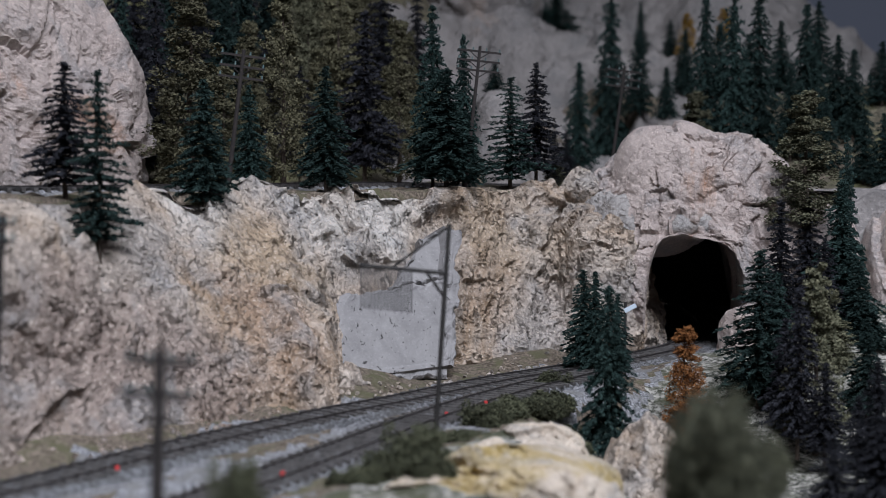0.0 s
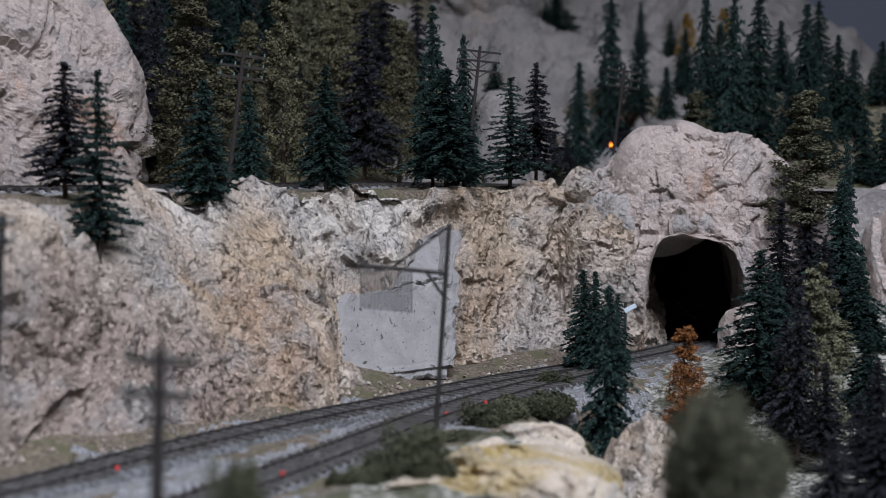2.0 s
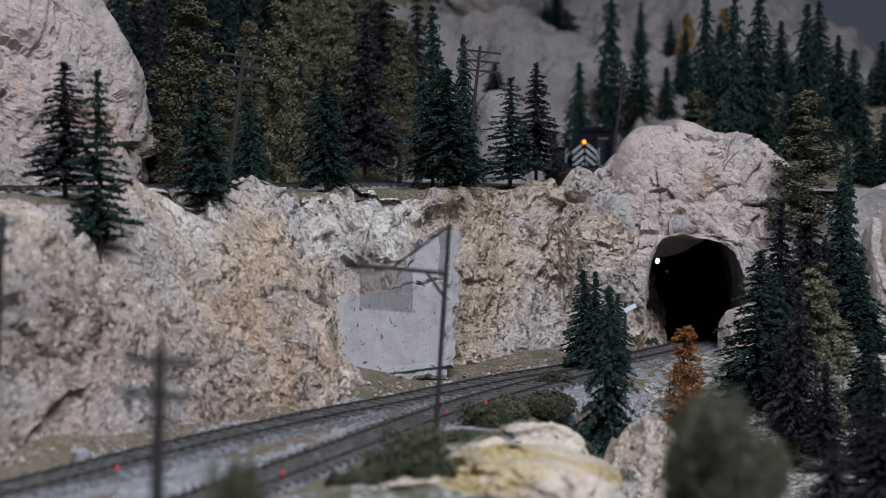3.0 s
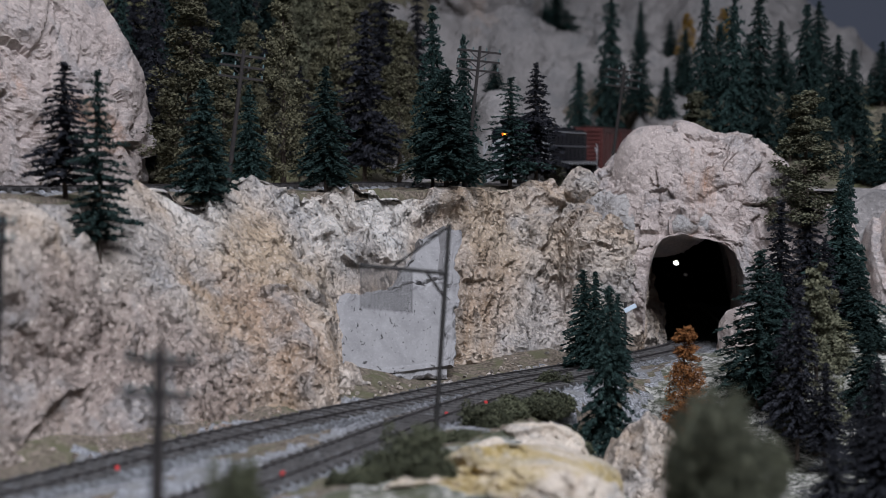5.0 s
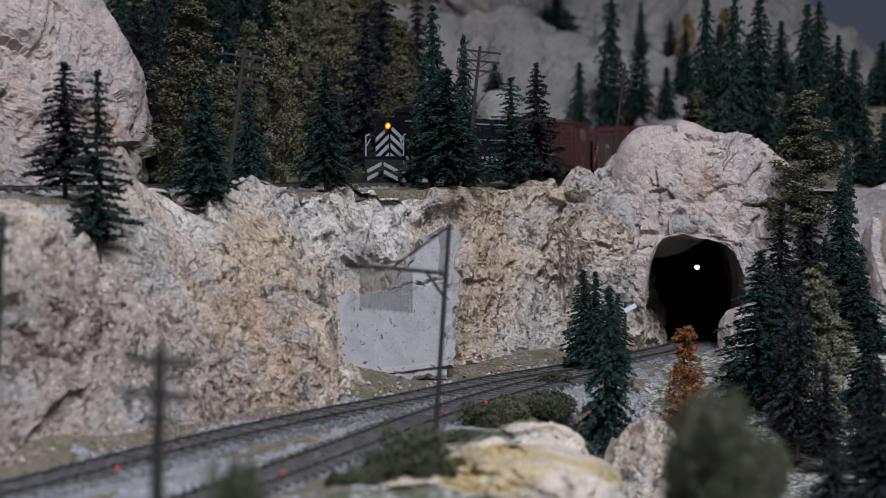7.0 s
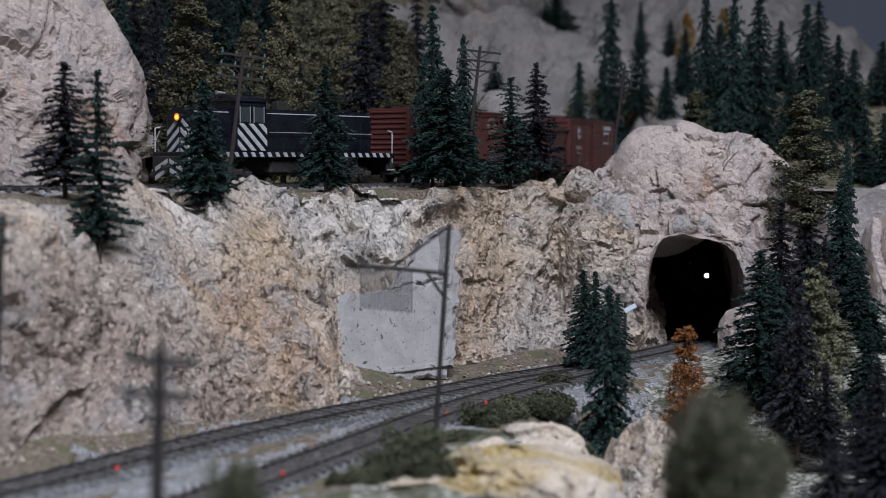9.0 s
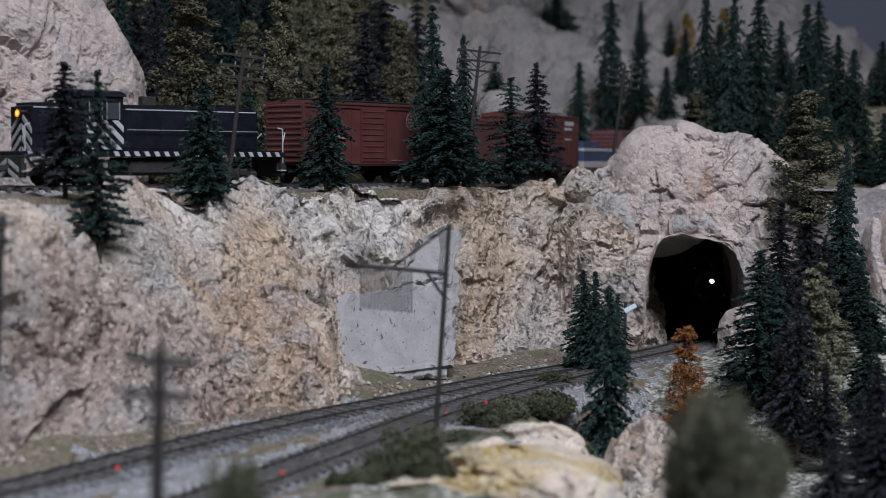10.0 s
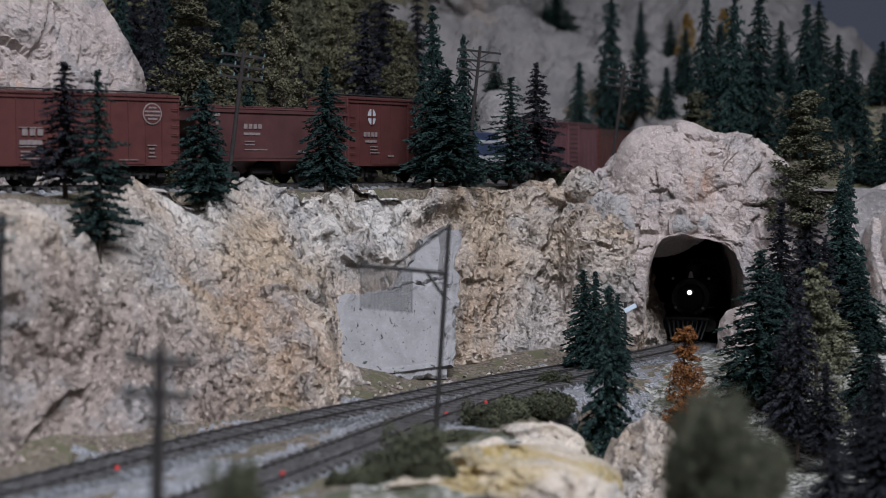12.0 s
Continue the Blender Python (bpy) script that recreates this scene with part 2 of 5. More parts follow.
def add_rod(bm, a, b, r0, r1=None, seg=8):
    a, b = Vector(a), Vector(b)
    d = b - a
    m = Matrix.Translation((a + b) / 2) @ d.to_track_quat("Z", "Y").to_matrix().to_4x4()
    bmesh.ops.create_cone(bm, cap_ends=True, segments=seg, radius1=r0, radius2=r0 if r1 is None else r1, depth=d.length, matrix=m)
    return bm


def rod(a, b, r0, r1=None, seg=8):
    return add_rod(bmesh.new(), a, b, r0, r1, seg)


def grid_mesh(name, pts, material, smooth=True):
    """A sheet from an array of rows x columns x 3."""
    rows, cols = pts.shape[:2]
    idx = np.arange(rows * cols).reshape(rows, cols)
    faces = np.stack([idx[:-1, :-1], idx[:-1, 1:], idx[1:, 1:], idx[1:, :-1]], -1).reshape(-1, 4)
    me = bpy.data.meshes.new(name)
    me.from_pydata(pts.reshape(-1, 3).tolist(), [], faces.tolist())
    me.materials.append(material)
    for p in me.polygons:
        p.use_smooth = smooth
    return me


# ---- noise on arrays ----
def hash3(i, j, k, seed):
    h = (i * 73856093) ^ (j * 19349663) ^ (k * 83492791) ^ (seed * 2654435761)
    h = (h ^ (h >> 13)) * 1274126177
    h = h ^ (h >> 16)
    return (h & 0xFFFFFF) / float(0x1000000)


def value_noise(p, seed):
    q = np.floor(p).astype(np.int64)
    f = p - q
    f = f * f * (3 - 2 * f)
    out = 0
    for a in (0, 1):
        for b in (0, 1):
            for c in (0, 1):
                w = (f[..., 0] if a else 1 - f[..., 0]) * (f[..., 1] if b else 1 - f[..., 1]) * (f[..., 2] if c else 1 - f[..., 2])
                out = out + w * hash3(q[..., 0] + a, q[..., 1] + b, q[..., 2] + c, seed)
    return out * 2 - 1


def fractal(p, scale, octaves, seed, gain=0.5):
    out, amp = 0, 1.0
    for o in range(octaves):
        out = out + amp * value_noise(p * scale, seed + o)
        scale, amp = scale * 2.03, amp * gain
    return out


def facets(p, scale, seed, tilt=0.9):
    """Fractured blocks: each cell is a flat, tilted face with its own height."""
    q = p * scale
    c = np.floor(q).astype(np.int64)
    best = np.full(q.shape[:-1], 1e9)
    second = np.full(q.shape[:-1], 1e9)
    val = np.zeros(q.shape[:-1])
    for a in (-1, 0, 1):
        for b in (-1, 0, 1):
            for d in (-1, 0, 1):
                i, j, k = c[..., 0] + a, c[..., 1] + b, c[..., 2] + d
                f = np.stack([i + hash3(i, j, k, seed), j + hash3(i, j, k, seed + 1), k + hash3(i, j, k, seed + 2)], -1)
                r = q - f
                dist = (r * r).sum(-1)
                g = np.stack([hash3(i, j, k, seed + s) - 0.5 for s in (3, 4, 5)], -1) * 2 * tilt
                h = hash3(i, j, k, seed + 6) - 0.5 + (r * g).sum(-1)
                near = dist < best
                second = np.where(near, best, np.minimum(second, dist))
                val = np.where(near, h, val)
                best = np.where(near, dist, best)
    edge = np.sqrt(second) - np.sqrt(best)
    return val, edge


def rocky(p, amount=1.0, seed=0, big=11.0):
    """Height in metres of broken rock at the places p."""
    w = p + 0.012 * np.stack([fractal(p, 22, 3, seed + s) for s in (40, 50, 60)], -1)
    squash = w * np.array([1.0, 1.0, 0.75])
    f1, e1 = facets(squash, big, seed + 1)
    f2, e2 = facets(squash, big * 2.7, seed + 11)
    f3, e3 = facets(squash, big * 6.5, seed + 21)
    f4, e4 = facets(squash, big * 14.0, seed + 25)
    mask = np.clip(0.5 + fractal(p, 9, 2, seed + 90), 0.15, 1.0)
    crack = np.clip(1 - e2 / 0.09, 0, 1) * 0.0022 + np.clip(1 - e1 / 0.05, 0, 1) * 0.0035
    h = 0.018 * fractal(p, 6, 3, seed + 70) + 0.011 * f1 + mask * (0.0068 * f2 + 0.0036 * f3 + 0.0016 * f4 + 0.0022 * fractal(p, 130, 3, seed + 80)) - crack * mask
    return amount * h


def smooth_line(knots, n):
    """n points on a Catmull-Rom curve through the knots."""
    k = np.array(knots, float)
    k = np.vstack([2 * k[0] - k[1], k, 2 * k[-1] - k[-2]])
    t = np.linspace(0, len(knots) - 1 - 1e-9, n)
    i, f = np.floor(t).astype(int), (t % 1.0)[:, None]
    p0, p1, p2, p3 = k[i], k[i + 1], k[i + 2], k[i + 3]
    return 0.5 * (2 * p1 + (p2 - p0) * f + (2 * p0 - 5 * p1 + 4 * p2 - p3) * f ** 2 + (3 * p1 - p0 - 3 * p2 + p3) * f ** 3)


def step_between(a, b, x):
    t = np.clip((x - a) / (b - a), 0, 1)
    return t * t * (3 - 2 * t)


# ---- tracks in plan ----
UPPER_KNOTS = [(-.85, .385), (-.66, .52), (-.50, .635), (-.36, .735), (-.245, .825), (-.14, .92), (-.05, 1.025), (.025, 1.135), (.075, 1.235),
               (.119, 1.33), (.160, 1.43), (.215, 1.515), (.30, 1.575), (.42, 1.60), (.6, 1.61), (.9, 1.62), (1.3, 1.63), (1.7, 1.64)]
LOWER_KNOTS = [(-.40, .27), (-.31, .385), (-.24, .485), (-.1705, .58), (-.1206, .667), (-.063, .755), (-.025, .804), (.005, .846), (.0385, .89), (.075, .929),
               (.120, .982), (.1600, 1.0406), (.1816, 1.0936), (.196, 1.141), (.2100, 1.205), (.2165, 1.32), (.2125, 1.36), (.2025, 1.395), (.180, 1.445), (.12, 1.53), (.03, 1.62), (-.1, 1.72)]
SIDING_KNOTS = [(-.23, .25), (-.155, .42), (-.095, .553), (-.066, .618), (-.044, .668), (-.016, .733), (.014, .796), (.046, .852), (.080, .905), (.114, .968)]
UPPER_Z = 0.112


class Line:
    """A track's centre line, by distance along it."""

    def __init__(self, knots, z):
        self.p = smooth_line(knots, 3000)
        step = np.linalg.norm(np.diff(self.p, axis=0), axis=1)
        self.s = np.concatenate([[0], np.cumsum(step)])
        self.z = z

    def at(self, s):
        x, y = np.interp(s, self.s, self.p[:, 0]), np.interp(s, self.s, self.p[:, 1])
        e = 0.004
        dx = np.interp(s + e, self.s, self.p[:, 0]) - np.interp(s - e, self.s, self.p[:, 0])
        dy = np.interp(s + e, self.s, self.p[:, 1]) - np.interp(s - e, self.s, self.p[:, 1])
        return x, y, math.atan2(dy, dx)

    def height(self, s):
        """Rail height; the upper line dips gently towards the hidden tunnel."""
        return self.z - (0.0077 * min(max((s - 1.03) / 0.42, 0.0), 1.25) if self.z > 0.05 else 0.0)

    def chord(self, s, half):
        """The pose of a car whose bogies stand half a wheelbase before and behind s; it faces the line's start."""
        a, b = self.at(s - half), self.at(s + half)
        turn = math.atan2(a[1] - b[1], a[0] - b[0])
        return pose((a[0] + b[0]) / 2, (a[1] + b[1]) / 2, self.height(s), 0, 0, math.degrees(turn))

    def away(self, x, y, skip=12):
        """Distance in plan from arrays of places to the line."""
        q = self.p[::skip]
        out = np.full(np.shape(x), 1e9)
        for px, py in q:
            out = np.minimum(out, (x - px) ** 2 + (y - py) ** 2)
        return np.sqrt(out)


UPPER, LOWER, SIDING = Line(UPPER_KNOTS, UPPER_Z), Line(LOWER_KNOTS, 0.0), Line(SIDING_KNOTS, 0.0)


def displaced(pts, height):
    """Moves a sheet of points along its normals."""
    du, dv = np.gradient(pts, axis=1), np.gradient(pts, axis=0)
    n = np.cross(du, dv)
    n /= np.linalg.norm(n, axis=-1, keepdims=True) + 1e-12
    for _ in range(6):
        n[1:-1, 1:-1] = (n[1:-1, 1:-1] * 2 + n[:-2, 1:-1] + n[2:, 1:-1] + n[1:-1, :-2] + n[1:-1, 2:]) / 6
    n /= np.linalg.norm(n, axis=-1, keepdims=True) + 1e-12
    return pts + n * height[..., None]


def structure(name, me, label, category):
    return tagged(new(name, me), label, category, kind="structure")


TERRAIN = []


def terrain(ob):
    TERRAIN.append(ob)
    return ob


# ---- lower ground ----
def ground_height(x, y):
    p = np.stack([x, y, np.zeros_like(x)], -1)
    d = np.minimum(LOWER.away(x, y), SIDING.away(x, y))
    bed = step_between(0.02, 0.05, d)
    right = step_between(0.03, 0.105, x) * step_between(0.96, 0.80, y)
    bank = step_between(0.022, 0.058, LOWER.away(x, y)) * (y > np.interp(x, LOWER.p[:2100, 0], LOWER.p[:2100, 1])) * step_between(0.125, 0.10, x)
    z = -0.0042 + 0.0048 * bank + bed * (0.003 + 0.006 * fractal(p, 14, 4, 3)) - 0.044 * right * bed
    z = z + 0.035 * np.exp(-(((x - 0.36) / 0.14) ** 2 + ((y - 0.95) / 0.22) ** 2)) * bed
    z = z - 0.04 * step_between(0.55, 0.30, y) * bed
    return z + 0.0007 * fractal(p, 160, 3, 9)


gx, gy = np.meshgrid(np.linspace(-1.0, 1.7, 640), np.linspace(0.22, 1.12, 300))
ground = structure("ground", grid_mesh("ground", np.stack([gx, gy, ground_height(gx, gy)], -1), GRAVEL_GREEN),
                   "grey ballast yard and pale mossy gravel ground beside the tracks", "ground")
ground.data.materials.append(BALLAST)
ground.data.materials.append(SOIL)
fx, fy = (gx[:-1, :-1] + gx[1:, 1:]) / 2, (gy[:-1, :-1] + gy[1:, 1:]) / 2
edge = fractal(np.stack([fx, fy, 0 * fx], -1), 30, 4, 23)
far_side = np.minimum(LOWER.away(fx, fy), SIDING.away(fx, fy)) + 0.012 * edge
pick = np.where(far_side < 0.040, 1, 0)
pick = np.where((fx < 0.5 * (fy - 0.66)) & (far_side >= 0.032), 2, pick)
pick = np.where((fy > np.interp(fx, LOWER.p[:2100, 0], LOWER.p[:2100, 1])) & (fx < 0.09) & (far_side > 0.024), 2, pick)
pick = np.where((edge > 0.35) & (pick == 1) & (far_side > 0.022), 2, pick)
ground.data.polygons.foreach_set("material_index", pick.astype(np.int32).ravel())
terrain(ground)


def bed_sheet(name, line, s0, s1, half, crown, material, label, lift=0.0):
    """A ballast bed with sloping, ragged shoulders under one track."""
    ss, ww = np.linspace(s0, s1, 700), np.linspace(-1, 1, 31)
    rows = []
    for s in ss:
        x, y, a = line.at(s)
        nx, ny = -math.sin(a), math.cos(a)
        prof = crown - 0.0038 * step_between(0.55, 1.0, np.abs(ww)) - 0.004 * step_between(0.9, 1.0, np.abs(ww))
        rows.append(np.stack([x + nx * ww * half, y + ny * ww * half, line.height(s) + prof], -1))
    pts = np.array(rows)
    pts[..., 2] += 0.0006 * fractal(pts, 220, 2, 17) + 0.0003 * fractal(pts, 900, 1, 19) + lift
    return structure(name, grid_mesh(name, pts, material), label, "track bed")


bed_sheet("ballast_main", LOWER, 0.0, 1.75, 0.026, -0.0019, BED, "grey stone ballast under the lower main track")
bed_sheet("ballast_siding", SIDING, 0.0, 0.80, 0.020, -0.0016, BED, "grey stone ballast under the lower siding", -0.0004)

# ---- the cliff between the two levels ----
FOOT = [(-0.2177, 0.5564), (-0.2034, 0.6009), (-0.189, 0.6443), (-0.17, 0.6645), (-0.1549, 0.686), (-0.143, 0.7031), (-0.1307, 0.7225), (-0.1206, 0.735), (-0.108, 0.753), (-0.0913, 0.7788), (-0.0736, 0.8084), (-0.0547, 0.8424), (-0.043, 0.8594), (-0.0148, 0.9003), (0.0163, 0.9478), (0.0419, 0.9693), (0.0803, 0.9976), (0.1047, 1.0184), (0.1306, 1.0433), (0.1538, 1.0694)]
CREST = [(-0.2475, 0.64, 0.1124), (-0.2277, 0.68, 0.1117), (-0.2105, 0.725, 0.1114), (-0.1901, 0.75, 0.1046), (-0.1735, 0.775, 0.1023), (-0.1611, 0.8, 0.1152), (-0.1469, 0.82, 0.1168), (-0.135, 0.83, 0.109), (-0.1205, 0.848, 0.1172), (-0.1011, 0.87, 0.1176), (-0.0803, 0.888, 0.1057), (-0.059, 0.915, 0.1105), (-0.0461, 0.93, 0.1134), (-0.0157, 0.962, 0.1048), (0.0169, 0.992, 0.1024), (0.0438, 1.02, 0.1063), (0.084, 1.05, 0.1112), (0.1088, 1.065, 0.1166), (0.1349, 1.085, 0.1213), (0.1599, 1.12, 0.1274)]
NU, NV = 1000, 270
foot, crest = smooth_line(FOOT, NU), smooth_line(CREST, NU)
v = np.linspace(-0.04, 1.22, NV)[:, None]
vc = np.clip(v, None, 1.0)
over = np.clip(v - 1.0, 0, None) / 0.22
lean = np.maximum(vc, 0) ** 1.25 * 0.75 + 0.25 * vc
cx = foot[None, :, 0] + (crest[None, :, 0] - foot[None, :, 0]) * lean - 0.020 * over
cy = foot[None, :, 1] + (crest[None, :, 1] - foot[None, :, 1]) * lean + 0.026 * over
cz = -0.004 + (crest[None, :, 2] + 0.004) * vc - np.maximum(crest[None, :, 2] - 0.098, 0.004) * over ** 1.3
cliff_pts = np.stack([cx, cy, cz + 0 * cx], -1)
wall_zone = step_between(-0.072, -0.060, cx) * step_between(0.016, 0.006, cx) * step_between(0.072, 0.056, cz - 0.03 * step_between(-0.03, -0.005, cx))
fade = step_between(1.2, 1.03, v + 0 * cx) * 0.85 + 0.15
rough_rock = rocky(cliff_pts, 0.85, 5) + 0.004
for _ in range(2):
    rough_rock[1:-1] = (rough_rock[:-2] + 2 * rough_rock[1:-1] + rough_rock[2:]) / 4
    rough_rock[:, 1:-1] = (rough_rock[:, :-2] + 2 * rough_rock[:, 1:-1] + rough_rock[:, 2:]) / 4
cliff_pts = displaced(cliff_pts, -(rough_rock * fade * (1 - 0.85 * wall_zone)))
cliff_pts[..., 1] += 0.012 * wall_zone
cliff = structure("cliff", grid_mesh("cliff", cliff_pts, ROCK, False), "tall cast plaster rock face with beige and ochre stains", "rock face")
terrain(cliff)


# ---- ground at the upper level and the hills behind ----
def hill_height(x, y):
    p = np.stack([x, y, np.zeros_like(x)], -1)
    d = UPPER.away(x, y)
    rise = 0.27 * np.clip(y - 1.25 + 0.12 * step_between(0.0, -0.3, x), 0, None) + 0.16 * np.clip(y - 1.55, 0, None)
    rise = rise + 0.22 * step_between(0.02, -0.12, x) * np.clip(y - 1.16, 0, 0.4)
    right = step_between(0.26, 0.60, x - 0.12 * (y - 1.4))
    rise = rise * (1 - 0.78 * right)
    rise = np.maximum(rise, 0.078 * step_between(0.165, 0.20, x) * step_between(1.22, 1.40, y))
    rough = 0.06 * fractal(p, 3.0, 4, 31) * step_between(1.4, 1.9, y) + 0.014 * fractal(p, 12, 4, 37)
    open_cut = step_between(0.03, 0.085, d)
    buried = step_between(0.165, 0.20, x) * step_between(1.36, 1.42, y)
    k = np.maximum(open_cut, buried)
    z = 0.105 - 0.011 * (1 - k) * step_between(1.05, 1.30, y) + (rise + rough * step_between(0.02, 0.12, rise)) * k + 0.0015 * fractal(p, 60, 3, 41)
    low = step_between(0.30, 0.50, x) * step_between(1.25, 1.0, y)
    return z - 0.05 * low


UU, VV = np.meshgrid(np.linspace(0, 1, 420), np.linspace(0, 1, 330))
front = np.interp(np.linspace(-1.0, 1.7, 420), [-1.0, -0.5, -0.26, -0.13, -0.05, 0.02, 0.07, 0.2, 0.5, 1.7], [0.45, 0.62, 0.79, 0.885, 0.955, 1.045, 1.085, 1.10, 1.05, 1.0])
hx = -1.0 + 2.7 * UU
hy = front[None, :] + (2.5 - front[None, :]) * VV ** 1.4
hz = hill_height(hx, hy)
hz[0] = np.where(hx[0] > 0.29, -0.01, hz[0])
hill_pts = np.stack([hx, hy, hz], -1)
rocky_part = step_between(1.25, 1.5, hy)
hill_pts[..., 2] += rocky_part * rocky(hill_pts, 2.3, 33, 5.0)
hillside = structure("hillside", grid_mesh("hillside", hill_pts, ROCK_GREY), "grey plaster mountain slope behind the upper track", "hillside")
hillside.data.materials.append(FOREST)
mx, my = (hx[:-1, :-1] + hx[1:, 1:]) / 2, (hy[:-1, :-1] + hy[1:, 1:]) / 2
wob = 0.06 * fractal(np.stack([mx, my, 0 * mx], -1), 9, 3, 47)
wooded = ((mx + wob < -0.01) & (my < 1.75)) | ((mx + wob > 0.24) & (my < 1.5) & (my > 1.17))
hillside.data.polygons.foreach_set("material_index", wooded.astype(np.int32).ravel())
terrain(hillside)

# strip of brown scatter along the upper track
ss, ww = np.linspace(0.22, 1.62, 500), np.linspace(-1, 1, 60)
rows = []
for s in ss:
    x, y, a = UPPER.at(s)
    nx, ny = -math.sin(a), math.cos(a)
    reach = max(0.022, np.hypot(crest[:, 0] - x, crest[:, 1] - y).min() - 0.003)
    w = np.where(ww > 0, ww * 0.085, ww * reach)
    rows.append(np.stack([x + nx * w, y + ny * w, 0 * w + UPPER.height(s) - UPPER_Z], -1))
pts = np.array(rows)
dip = pts[..., 2].copy()
pts[..., 2] = 0
ha = hill_height(pts[..., 0], pts[..., 1])
pts[..., 2] = np.maximum(ha, 0.1052 + dip) + 0.0016 + 0.0016 * fractal(pts, 70, 3, 45) - 0.006 * (np.abs(ww)[None, :] > 0.97)
pts[..., 2] = np.where(np.abs(ww)[None, :] < 0.3, np.minimum(pts[..., 2], 0.1083 + dip), pts[..., 2])
terrain(structure("upper_soil", grid_mesh("upper_soil", pts, SOIL), "brown soil and olive scatter beside the upper track", "ground"))
bed_sheet("ballast_upper", UPPER, 0.22, 1.9, 0.022, -0.0028, BALLAST, "dark grey ballast under the upper track")


# ---- rock masses ----
def boulder(name, centre, radii, turn, material, seed, amount, label, squareness=2.6, flat=0.0, n=(150, 110), kind="structure", category="rock", mouth=False):
    """A rounded, fractured mass of plaster rock."""
    th, ph = np.meshgrid(np.linspace(0, 2 * math.pi, n[0]), np.linspace(0.02, math.pi - 0.02, n[1]))
    e = 2.0 / squareness
    sg = lambda a: np.sign(a) * np.abs(a) ** e
    p = np.stack([sg(np.sin(ph)) * sg(np.cos(th)) * radii[0], sg(np.sin(ph)) * sg(np.sin(th)) * radii[1], sg(np.cos(ph)) * radii[2]], -1)
    a = radians(turn)
    p = np.stack([p[..., 0] * math.cos(a) - p[..., 1] * math.sin(a), p[..., 0] * math.sin(a) + p[..., 1] * math.cos(a), p[..., 2]], -1) + np.array(centre)
    nrm = p - np.array(centre)
    nrm /= np.linalg.norm(nrm, axis=-1, keepdims=True)
    h = rocky(p, amount, seed)
    p = p + nrm * h[..., None]
    if mouth:
        wob = 0.0026 * fractal(p, 60, 3, 77)
        a = (p[..., 0] - 0.1655 - 0.10 * (p[..., 1] - 1.0)) / (0.0345 + wob)
        roof = (0.0755 + 1.3 * wob) * np.clip(1 - np.abs(a) ** 6, 0, None) ** 0.5
        inside = (np.abs(a) < 1) & (p[..., 2] < roof)
        p[..., 2] = np.where(inside, roof, p[..., 2])
    ob = tagged(new(name, grid_mesh(name, p, material, False)), label, category, kind=kind)
    return terrain(ob)


boulder("rock_bluff", (-0.324, 1.035, 0.132), (0.118, 0.10, 0.138), 42, ROCK_PINK, 61, 0.8, "pale pinkish plaster bluff behind the upper track", 2.5, n=(420, 300))
boulder("tunnel_crag", (0.180, 1.078, 0.079), (0.068, 0.072, 0.071), -8, ROCK_PINK, 71, 0.85, "rounded pink plaster crag with the tunnel mouth in it", 2.7, n=(420, 300), mouth=True)
boulder("portal_pier_west", (0.106, 1.055, 0.035), (0.034, 0.055, 0.062), 10, ROCK, 81, 0.55, "plaster rock pier beside the tunnel mouth", 3.2, n=(160, 130))
boulder("crag_shoulder", (0.118, 1.040, 0.086), (0.021, 0.026, 0.022), 20, ROCK_ASH, 75, 0.6, "tilted grey-beige rock block beside the tunnel crag", 2.8, n=(150, 110))
boulder("portal_pier_east", (0.246, 1.045, 0.035), (0.036, 0.05, 0.066), 0, ROCK_PINK, 91, 0.55, "pinkish plaster rock pier beside the tunnel mouth", 3.2, n=(160, 130))
boulder("portal_rock", (0.196, 0.985, -0.004), (0.011, 0.016, 0.030), 15, ROCK_PINK, 95, 0.45, "pale boulder at the foot of the tunnel mouth", 3.6, n=(90, 70))
boulder("crest_rock", (0.094, 1.058, 0.106), (0.017, 0.022, 0.018), 20, ROCK, 97, 0.8, "pale jagged rock on the crest of the cliff", 1.6, n=(90, 70))
boulder("right_bluff", (0.385, 1.095, 0.035), (0.088, 0.08, 0.072), 0, ROCK_PINK, 101, 1.0, "pinkish plaster rock slope beyond the trees", 2.8, n=(160, 120))
boulder("foreground_rock", (0.030, 0.625, -0.022), (0.048, 0.085, 0.030), -28, ROCK_YELLOW, 111, 1.2, "cream plaster rock washed with yellow in the foreground", 2.8, n=(260, 180))
boulder("outcrop_rock", (0.103, 0.755, -0.042), (0.021, 0.035, 0.052), -15, ROCK, 121, 1.1, "pale split rock outcrop on the slope", 1.35, n=(160, 120))
boulder("crag_knob", (0.152, 1.074, 0.106), (0.034, 0.040, 0.038), 15, ROCK_PINK, 73, 1.0, "lumpy pink plaster knob on the tunnel crag", 2.4, n=(200, 140))
boulder("lintel_rock", (0.1625, 1.020, 0.0845), (0.022, 0.016, 0.010), -6, ROCK_ASH, 77, 0.35, "grey slab of rock over the tunnel mouth", 2.8, n=(120, 90))
boulder("cliff_shoulder", (-0.214, 0.697, 0.026), (0.060, 0.044, 0.086), 57, ROCK, 79, 0.8, "smooth pale plaster shoulder of the cliff", 2.4, n=(260, 180))
boulder("wall_rubble", (-0.0575, 0.838, 0.002), (0.013, 0.012, 0.013), 20, ROCK, 83, 0.5, "heap of broken plaster rock at the foot of the wall", 2.2, n=(110, 80))
